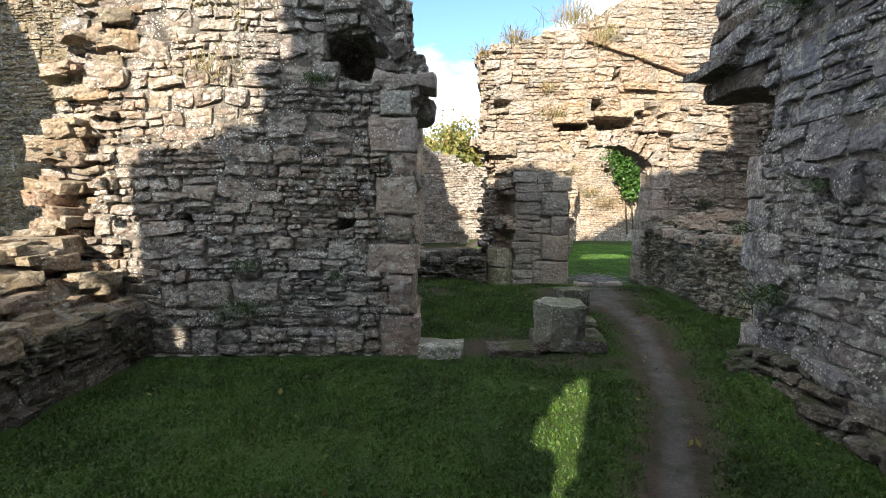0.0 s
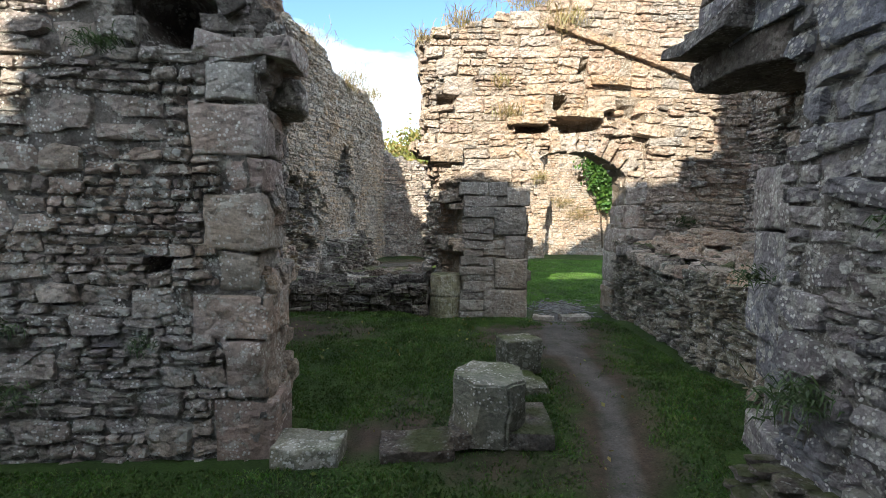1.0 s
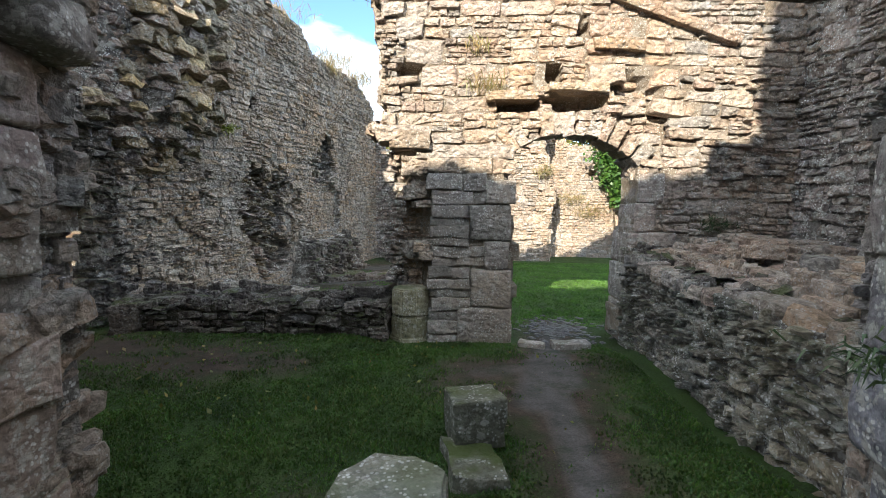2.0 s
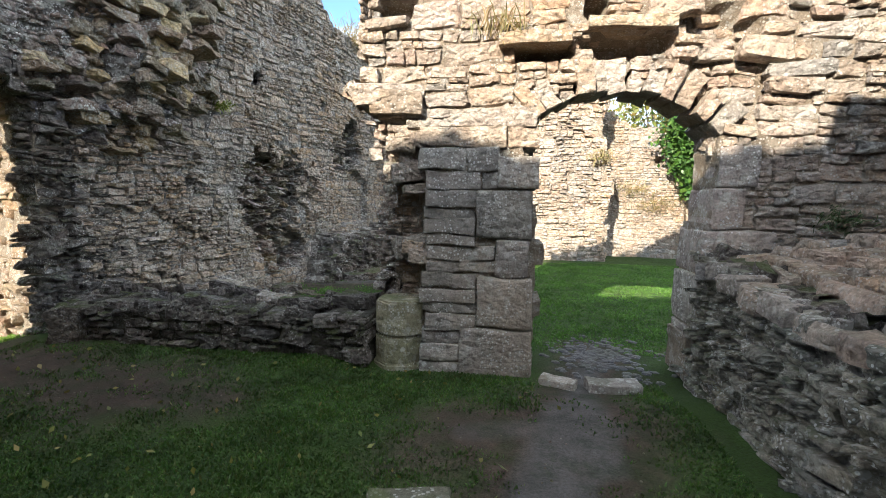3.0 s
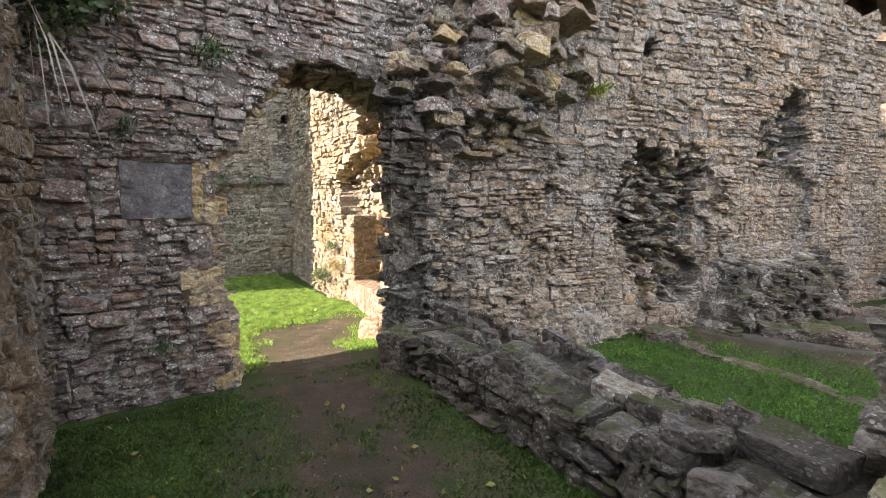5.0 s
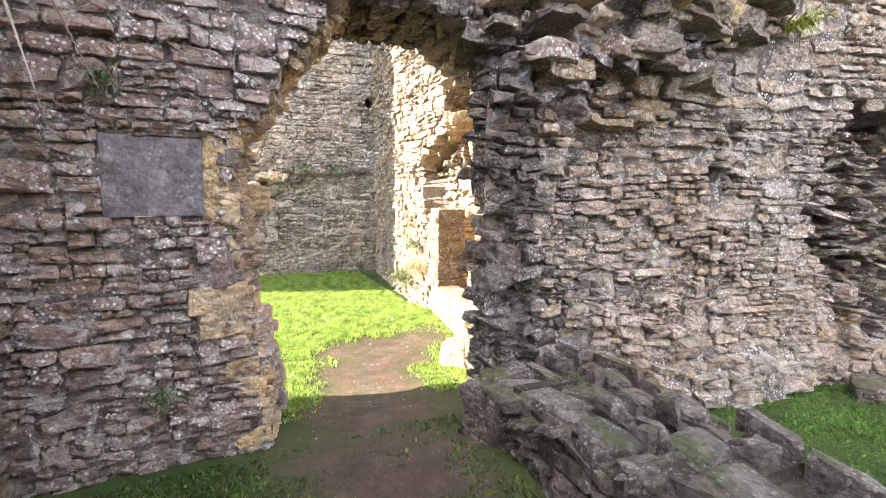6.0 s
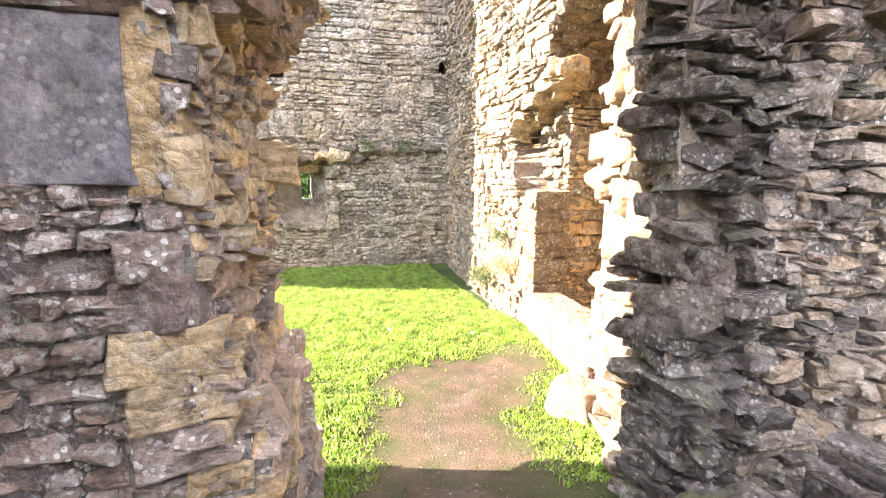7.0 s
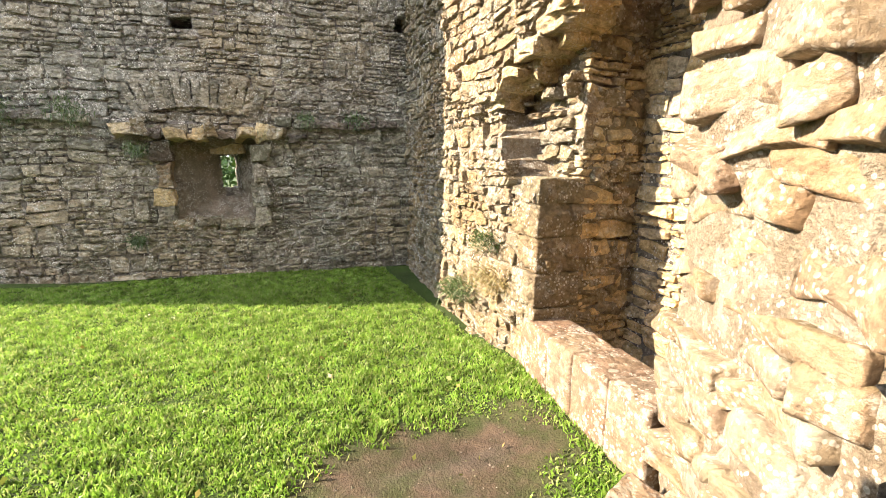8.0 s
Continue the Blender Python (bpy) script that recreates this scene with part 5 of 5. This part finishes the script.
# big flat stones stepping up the broken stump towards the cross wall
rng = random.Random(44)
for i in range(44):
    y = rng.uniform(2.2, 4.55)
    t = rng.random()
    # tan tone stands for the sun on these upper stones
    o = block("ledge_stone", (rng.uniform(0.3, 0.6), rng.uniform(0.25, 0.5), rng.uniform(0.07, 0.14)), M_TAN, stump_wall, (-3.3 - 0.75 * t, y, 0.46 + 0.62 * t + 0.12 * smooth(3.4, 4.5, y)), 240 + i, worn=0.035, turn=rng.uniform(-30, 30))

# flaking stones of the cross wall's broken end
for i in range(46):
    z = rng.uniform(0.75, 3.5)
    x = -4.3 + (0.1 + 0.3 * smooth(1.1, 2.2, z) + 0.35 * smooth(2.2, 3.4, z)) + abs(rng.gauss(0, 0.28))
    o = block("ledge_stone", (rng.uniform(0.18, 0.42), rng.uniform(0.3, 0.45), rng.uniform(0.06, 0.15)), M_TAN, cross_wall, (x + 0.08, 4.76 + rng.uniform(-0.07, 0.07), z), 280 + i, worn=0.05, turn=rng.uniform(-25, 25))

# a row of sunken footing stones across the rear yard
for i in range(8):
    t = i / 7
    loose("footing_stone", "flat sunken footing stone in the rear yard grass", (0.4 + 0.07 * math.sin(i * 2.7), 0.22, 0.16), (-2.0 + 2.7 * t, 12.66 - 0.5 * t + 0.05 * math.sin(i * 1.9), -0.38), 160 + i, M_DARK, -11 + 6 * math.sin(i), 0.04)
for i in range(5):
    loose("footing_stone", "dark rough block of a low ruined footing", (0.5, 0.4, 0.3 + 0.05 * math.sin(i * 2)), (-1.1 + 0.42 * i, 14.2 + 0.17 * i, -0.4), 180 + i, M_DARK, 22 + 8 * math.sin(i * 3), 0.06)

# pebbles on the bare earth
rng = random.Random(31)
vs, fs = [], []
while len(vs) < 7 * 700:
    x, y = rng.choice(((rng.uniform(0.5, 3.4), rng.uniform(1, 8.5)), (rng.uniform(-4, 0), rng.uniform(7, 8.7)), (rng.uniform(-5.7, -3.4), rng.uniform(7.8, 9.6))))
    if wear(x, y) < 0.3 + rng.uniform(0, 0.3):
        continue
    r0, z, b0, a0 = rng.uniform(0.004, 0.014), gz(x, y), len(vs), rng.uniform(0, 6)
    vs += [(x + math.cos(a0 + q * 1.047) * r0 * rng.uniform(0.7, 1.2), y + math.sin(a0 + q * 1.047) * r0 * rng.uniform(0.7, 1.2), z - 0.002) for q in range(6)] + [(x, y, z + r0 * 0.7)]
    fs += [(b0 + q, b0 + (q + 1) % 6, b0 + 6) for q in range(6)]
tagged(new("pebbles", mesh_of("pebbles", vs, fs, M_DARK)), "small pebbles and grit on the bare earth", "pebbles", kind="stuff")

# cobbles in the wet doorway
rng = random.Random(77)
vs, fs = [], []
for _ in range(330):
    x, y, r = 3.1 + rng.gauss(0, 0.28), 9.5 + rng.gauss(0, 0.3), rng.uniform(0.025, 0.06)
    b0 = len(vs)
    z = gz(x, y)
    for ring, (q, h) in enumerate(((1.0, 0.0), (0.85, 0.3), (0.4, 0.45))):
        for s in range(6):
            a = s * math.pi / 3 + rng.uniform(-0.25, 0.25)
            vs.append((x + math.cos(a) * r * q, y + math.sin(a) * r * q, z - 0.01 + h * r))
    for ring in range(2):
        for s in range(6):
            fs.append((b0 + ring * 6 + s, b0 + ring * 6 + (s + 1) % 6, b0 + ring * 6 + 6 + (s + 1) % 6, b0 + ring * 6 + 6 + s))
    fs.append(tuple(b0 + 12 + s for s in range(6)))
tagged(new("cobbles", mesh_of("cobbles", vs, fs, M_COBBLE, True)), "grey cobbles in the doorway", "cobbles", kind="stuff")

# ---- plants ----
def blades(name, label, category, places, material, kind="stuff", width=0.006, seed=1):
    """places: (x, y, z, height, lean) rows; one bent blade each."""
    p = np.array(places, dtype=np.float64)
    r = np.random.RandomState(seed)
    n = len(p)
    a = r.uniform(0, 2 * math.pi, n)
    la = r.uniform(0, 2 * math.pi, n)
    wv = np.stack([np.cos(a), np.sin(a), np.zeros(n)], 1) * (width * r.uniform(0.6, 1.4, n))[:, None]
    ld = np.stack([np.cos(la), np.sin(la), np.zeros(n)], 1) * (p[:, 4] * p[:, 3])[:, None]
    up = np.zeros((n, 3))
    up[:, 2] = p[:, 3]
    b = p[:, :3]
    v = np.stack([b - wv, b + wv, b + up * 0.55 + ld * 0.35 + wv * 0.8, b + up * 0.55 + ld * 0.35 - wv * 0.8, b + up * np.sqrt(np.maximum(0.05, 1 - p[:, 4] ** 2 * 0.5))[:, None] + ld], 1).reshape(-1, 3)
    i = np.arange(n)[:, None] * 5
    fs = np.concatenate([i + np.array([[0, 1, 2, 3]])]).tolist() + np.concatenate([i + np.array([[3, 2, 4]])]).tolist()
    ob = new(name, mesh_of(name, v.tolist(), fs, material))
    return tagged(ob, label, category, kind=kind)


def lawn(x0, x1, y0, y1, count, hmin, hmax, seed, skip):
    r = random.Random(seed)
    rows = []
    while len(rows) < count:
        x, y = r.uniform(x0, x1), r.uniform(y0, y1)
        q = 0.5 if x < -3.5 else 1.0
        w = wear(x, y) + q * (0.4 * nz(x * 5, y * 5) + 0.35 * nz(x * 1.6, y * 1.6, 3) + r.uniform(-0.38, 0.38))
        if w > 0.5 or skip(x, y):
            continue
        rows.append((x, y, gz(x, y) - 0.004, r.uniform(hmin, hmax) * (0.8 + 0.5 * nz(x * 2, y * 2, 4) + 0.5 * nz(x * 9, y * 9, 6)), r.uniform(0.2, 1.0)))
    return rows


never = lambda x, y: False
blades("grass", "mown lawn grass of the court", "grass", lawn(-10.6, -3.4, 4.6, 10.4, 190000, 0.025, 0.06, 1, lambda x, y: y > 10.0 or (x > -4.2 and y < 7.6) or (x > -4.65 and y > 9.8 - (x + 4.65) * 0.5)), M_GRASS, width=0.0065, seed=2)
# both room lawns use the turf with shade put into its blades
blades("grass", "dark lawn grass of the first room, shade in its colour", "grass", lawn(-2.9, 3.5, 1.2, 5.2, 80000, 0.016, 0.042, 3, lambda x, y: (y > 4.5 and x < -0.2) or (y < 4.4 and x > 2.7)), M_TURF, seed=4)
blades("grass", "dark lawn grass of the second room, shade in its colour", "grass", lawn(-2.9, 3.5, 5.2, 8.7, 74000, 0.016, 0.042, 5, lambda x, y: y < 6.2 and x < -1), M_TURF, seed=6)
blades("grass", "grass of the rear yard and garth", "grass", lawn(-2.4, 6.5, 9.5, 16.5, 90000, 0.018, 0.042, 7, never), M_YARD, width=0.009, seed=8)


def tuft(name, label, category, place, n, h, spread, material, normal=(0, -0.5, 0.8), width=0.006, droop=0.0, seed=1):
    r = random.Random(seed)
    bm = bmesh.new()
    N = Vector(normal).normalized()
    for _ in range(n):
        o = Vector((r.gauss(0, spread), r.gauss(0, spread * 0.5), r.gauss(0, spread * 0.4)))
        d = (N + Vector((r.gauss(0, 0.5), r.gauss(0, 0.5), r.gauss(0, 0.35)))).normalized() * h * r.uniform(0.5, 1.1)
        s = d.cross(Vector((r.gauss(0, 1), r.gauss(0, 1), r.gauss(0, 1)))).normalized() * width * r.uniform(0.6, 1.3)
        mid, end = o + d * 0.55 + Vector((0, 0, h * 0.08)), o + d + Vector((0, 0, -droop * h * r.uniform(0.3, 1.2)))
        q = [bm.verts.new(x) for x in (o - s * 0.5, o + s * 0.5, mid + s, mid - s, end)]
        bm.faces.new(q[:4])
        bm.faces.new((q[3], q[2], q[4]))
    me = bpy.data.meshes.new(name)
    bm.to_mesh(me)
    bm.free()
    me.materials.append(material)
    ob = new(name, me)
    ob.location = place
    return tagged(ob, label, category, "wall plants", "stuff")


W = "weed"
for i, (x, y, z, n, h, sp, m, nr, w, dr) in enumerate((
        (-1.2, 4.55, 2.62, 90, 0.14, 0.06, M_WEED, (0, -1, 0.4), 0.006, 0.4),
        (-2.0, 4.55, 0.42, 160, 0.13, 0.13, M_WEED, (0, -1, 0.5), 0.008, 0.5),
        (-1.95, 4.55, 0.85, 80, 0.11, 0.07, M_WEED, (0, -1, 0.4), 0.007, 0.5),
        (-1.05, 4.55, 0.75, 50, 0.1, 0.05, M_WEED, (0, -1, 0.4), 0.006, 0.5),
        (2.66, 3.7, 0.72, 220, 0.16, 0.11, M_WEED, (-1, -0.2, 0.4), 0.008, 0.5),
        (2.7, 4.2, 1.25, 80, 0.1, 0.06, M_WEED, (-1, -0.2, 0.4), 0.007, 0.5),
        (2.68, 3.6, 3.0, 260, 0.25, 0.1, M_WEED, (-1, -0.2, 0.6), 0.008, 0.6),
        (2.66, 3.3, 1.6, 60, 0.1, 0.05, M_WEED, (-1, -0.2, 0.4), 0.007, 0.5),
        (4.8, 8.66, 1.42, 120, 0.12, 0.1, M_WEED, (0, -1, 0.5), 0.008, 0.4),
        (-2.98, 7.35, 2.75, 140, 0.14, 0.12, M_WEED, (1, 0, 0.4), 0.008, 0.5),
        (-2.98, 6.75, 2.15, 70, 0.12, 0.07, M_WEED, (1, 0, 0.4), 0.008, 0.5),
        (-2.98, 6.9, 0.45, 60, 0.1, 0.06, M_WEED, (1, 0, 0.4), 0.008, 0.5),
        (-2.4, 11.55, 2.95, 60, 0.16, 0.07, M_MOSS, (1, 0, 0.2), 0.016, 0.9),
        (-10.5, 8.9, 1.95, 160, 0.16, 0.12, M_WEED, (1, 0, 0.3), 0.01, 0.8),
        (-10.45, 9.6, 1.95, 160, 0.16, 0.15, M_WEED, (1, 0, 0.3), 0.01, 0.8),
        (-10.6, 6.0, 1.97, 160, 0.16, 0.2, M_WEED, (1, 0, 0.3), 0.01, 0.8),
        (-10.6, 6.6, 0.25, 150, 0.16, 0.1, M_WEED, (1, 0, 0.3), 0.01, 0.5),
        (-10.6, 6.7, 1.5, 130, 0.14, 0.12, M_WEED, (1, 0, 0.3), 0.01, 0.8),
        (-10.95, 4.3, 1.95, 220, 0.18, 0.25, M_WEED, (1, 0, 0.2), 0.01, 0.8),
        (-10.85, 5.2, 1.95, 220, 0.18, 0.25, M_WEED, (1, 0, 0.2), 0.01, 0.8),
        (-7.3, 10.0, 0.1, 200, 0.22, 0.12, M_WEED, (0, -1, 0.6), 0.008, 0.5),
        (-6.7, 9.98, 0.35, 260, 0.18, 0.14, M_DRY, (0, -1, 0.5), 0.006, 0.6),
        (-6.75, 9.98, 0.7, 160, 0.14, 0.1, M_WEED, (0, -1, 0.5), 0.006, 0.6),
        (4.5, 16.9, 2.6, 120, 0.35, 0.15, M_DRY, (0, -1, 0.4), 0.012, 0.5),
        (6.2, 17.9, 1.4, 200, 0.3, 0.3, M_DRY, (0, -1, 0.4), 0.012, 0.5),
        (5.6, 18.0, 1.8, 160, 0.3, 0.25, M_DRY, (0, -1, 0.4), 0.012, 0.5),
        (-2.95, 9.0, -0.02, 120, 0.12, 0.15, M_WEED, (1, 0, 0.8), 0.008, 0.4))):
    tuft("wall_weed" if m != M_DRY else "dry_weed", "small green weeds rooted in the wall joints" if m != M_DRY else "dry straw-coloured weeds on the wall", W, (x, y, z), int(n * 1.7), h * 0.75, sp * 1.1, m, nr, w * 0.6, dr, 200 + i)
# dry grass on the wall heads
for i, (x, y, z, n, h, sp) in enumerate(((1.32, 8.85, 4.3, 160, 0.45, 0.14), (2.36, 8.85, 4.66, 300, 0.5, 0.25), (2.83, 8.7, 4.3, 160, 0.35, 0.15), (1.9, 8.7, 3.46, 60, 0.2, 0.1), (2.0, 8.7, 2.99, 90, 0.25, 0.12),
                                         (-1.5, 15.7, 5.2, 500, 0.5, 0.35), (-1.1, 17.6, 5.2, 400, 0.5, 0.3), (-2.0, 13.7, 5.7, 160, 0.3, 0.3), (-1.9, 4.75, 3.3, 160, 0.2, 0.3), (0.7, 8.75, 4.08, 80, 0.3, 0.1), (-2.2, 4.52, 2.7, 80, 0.15, 0.15))):
    tuft("dry_grass", "tall dry grass growing on the wall head", "grass tuft", (x, y, z), n, h, sp, M_DRY, (0, -0.2, 1), 0.006, 0.25, 300 + i)
# hanging roots
tuft("hanging_roots", "thin bare pale roots hanging down the wall", "roots", (-2.9, 6.26, 2.9), 16, 1.0, 0.05, M_ROOT, (0.06, 0.1, -1), 0.006, 0.2, 330)


def leaves(bm, r, centre, spread, n, size):
    for _ in range(n):
        c = Vector(centre) + Vector((r.gauss(0, spread[0]), r.gauss(0, spread[1]), r.gauss(0, spread[2])))
        a = Vector((r.gauss(0, 1), r.gauss(0, 1) - 0.4, r.gauss(0, 1) + 0.3)).normalized()
        b = a.orthogonal().normalized()
        b = (b * math.cos(r.uniform(0, 6.28)) + a.cross(b) * math.sin(r.uniform(0, 6.28))).normalized()
        c2 = a.cross(b).normalized()
        s = size * r.uniform(0.6, 1.3)
        q = [bm.verts.new(c + b * s * u + c2 * s * v) for u, v in ((-1, 0), (-0.2, -0.6), (1, 0), (-0.2, 0.6))]
        bm.faces.new(q)


def foliage(name, label, category, clumps, size, material, seed):
    """An uneven crown of many leaves in clumps: (x, y, z, spread, leaves)."""
    r = random.Random(seed)
    bm = bmesh.new()
    for x, y, z, sp, n in clumps:
        leaves(bm, r, (x, y, z), (sp, sp * 0.7, sp * 0.8), n, size)
    me = bpy.data.meshes.new(name)
    bm.to_mesh(me)
    bm.free()
    me.materials.append(material)
    return me


def limb(bm, p, q, r0, r1, sides=7):
    p, q = Vector(p), Vector(q)
    d = (q - p).normalized()
    a = d.orthogonal().normalized()
    b = d.cross(a)
    rings = []
    for c, r in ((p, r0), (q, r1)):
        rings.append([bm.verts.new(c + (a * math.cos(t * 6.2832 / sides) + b * math.sin(t * 6.2832 / sides)) * r) for t in range(sides)])
    for s in range(sides):
        bm.faces.new((rings[0][s], rings[0][(s + 1) % sides], rings[1][(s + 1) % sides], rings[1][s]))


def tree(name, label, x, y, h, crown, material, seed, size=0.11):
    r = random.Random(seed)
    e = thing(name, label, "tree", (x, y, -0.1))
    bm = bmesh.new()
    limb(bm, (0, 0, -0.2), (0.1, 0, h * 0.45), 0.2, 0.13)
    clumps = []
    for i in range(60):
        a, q = r.uniform(0, 6.28), math.sqrt(r.random())
        c = (math.cos(a) * crown * q, math.sin(a) * crown * q, h * (0.35 + 0.62 * r.random() * (1.1 - 0.5 * q)))
        limb(bm, (0.1 * r.random(), 0, h * r.uniform(0.25, 0.45)), c, 0.05, 0.012, 5)
        clumps.append((*c, crown * r.uniform(0.12, 0.22), 150))
    me = bpy.data.meshes.new("trunk")
    bm.to_mesh(me)
    bm.free()
    me.materials.append(M_BARK)
    for nm, d in (("trunk", me), ("crown", foliage("crown", "", "", clumps, size, material, seed))):
        o = new(nm, d)
        o.parent = e
    return e


tree("tree", "leafy green tree beyond the ruined walls", 8.4, 25.0, 7.5, 2.8, M_AUTUMN, 1)
tree("tree", "leafy green tree beyond the ruined walls", 13.5, 27.0, 9.0, 3.2, M_IVY, 2)
tree("tree", "yellowing tree beyond the yard wall", 0.6, 25.5, 5.9, 2.4, M_AUTUMN, 3)
tree("tree", "yellowing tree beyond the yard wall", 3.4, 27.5, 5.4, 2.6, M_IVY, 4)
tree("tree", "yellowing tree beyond the yard wall", -2.6, 28.0, 5.8, 2.6, M_AUTUMN, 5)
tree("tree", "leafy tree beyond the court wall", -17.0, 8.2, 5.0, 2.4, M_IVY, 6)
r = random.Random(19)
clumps = [(-30 + r.gauss(0, 0.5), r.uniform(1, 13), r.uniform(0.2, 4.0), 0.6, 160) for _ in range(90)]
tagged(new("hedge", foliage("hedge", "", "", clumps, 0.14, M_IVY, 20)), "dark green hedge beyond the court's window", "hedge")
r = random.Random(9)
clumps = []
for _ in range(110):
    t = r.random()
    clumps.append((6.75 + 0.4 * t + r.gauss(0, 0.36) * (1.2 - 0.75 * t), 17.6 + r.gauss(0, 0.12), 4.75 - 3.0 * t, 0.2 * (1.15 - 0.5 * t), 130))
for _ in range(24):
    clumps.append((7.2 + r.uniform(-0.4, 3.0), 17.6, 3.8 + r.gauss(0, 0.3), 0.25, 110))
ivy = thing("ivy", "thick green ivy hanging over the garth wall", "ivy", (7.0, 17.6, 0.0))
for nm, rows in (("hanging_leaves", clumps[:110]), ("top_leaves", clumps[110:])):
    o = new(nm, foliage(nm, "", "", rows, 0.075, M_IVY, 10))
    o.parent = ivy
    o.matrix_world = pose(0, 0, 0)
for i in range(6):
    bm = bmesh.new()
    x = 6.9 + 0.22 * i
    limb(bm, (x + 0.1, 17.72, 0.2 + 0.2 * i), (x - 0.05, 17.7, 2.0), 0.03, 0.022, 6)
    limb(bm, (x - 0.05, 17.7, 2.0), (x - 0.15, 17.66, 4.0), 0.022, 0.01, 6)
    part("stem", bm, M_BARK, ivy, "woody brown ivy stem").matrix_world = pose(0, 0, 0)

clumps = [(-2.88 + r.gauss(0, 0.05), 6.42 + r.gauss(0, 0.17), 2.95 + r.gauss(0, 0.13), 0.08, 45) for _ in range(26)]
tagged(new("wall_shrub", foliage("wall_shrub", "", "", clumps, 0.028, M_WEED, 21)), "small dark green shrub rooted high in the wall", "shrub")

# fallen leaves
rng = random.Random(12)
bm = bmesh.new()
for _ in range(420):
    x, y = rng.choice(((rng.uniform(-2.6, 3.3), rng.uniform(2, 8.4)), (rng.uniform(-2.8, 1.5), rng.uniform(6.4, 8.6)), (rng.uniform(-10, -3.5), rng.uniform(6, 9.8))))
    if -4.3 < x < -2.9 and not 7.6 < y < 9:
        continue
    if x < -0.2 and 4.4 < y < 6.3:
        continue
    leaves(bm, rng, (x, y, gz(x, y) + 0.03), (0.0, 0.0, 0.004), 1, rng.uniform(0.014, 0.032))
me = bpy.data.meshes.new("fallen_leaves")
bm.to_mesh(me)
bm.free()
me.materials.append(M_AUTUMN)
tagged(new("fallen_leaves", me), "fallen autumn leaves scattered on the lawn", "leaves", kind="stuff")
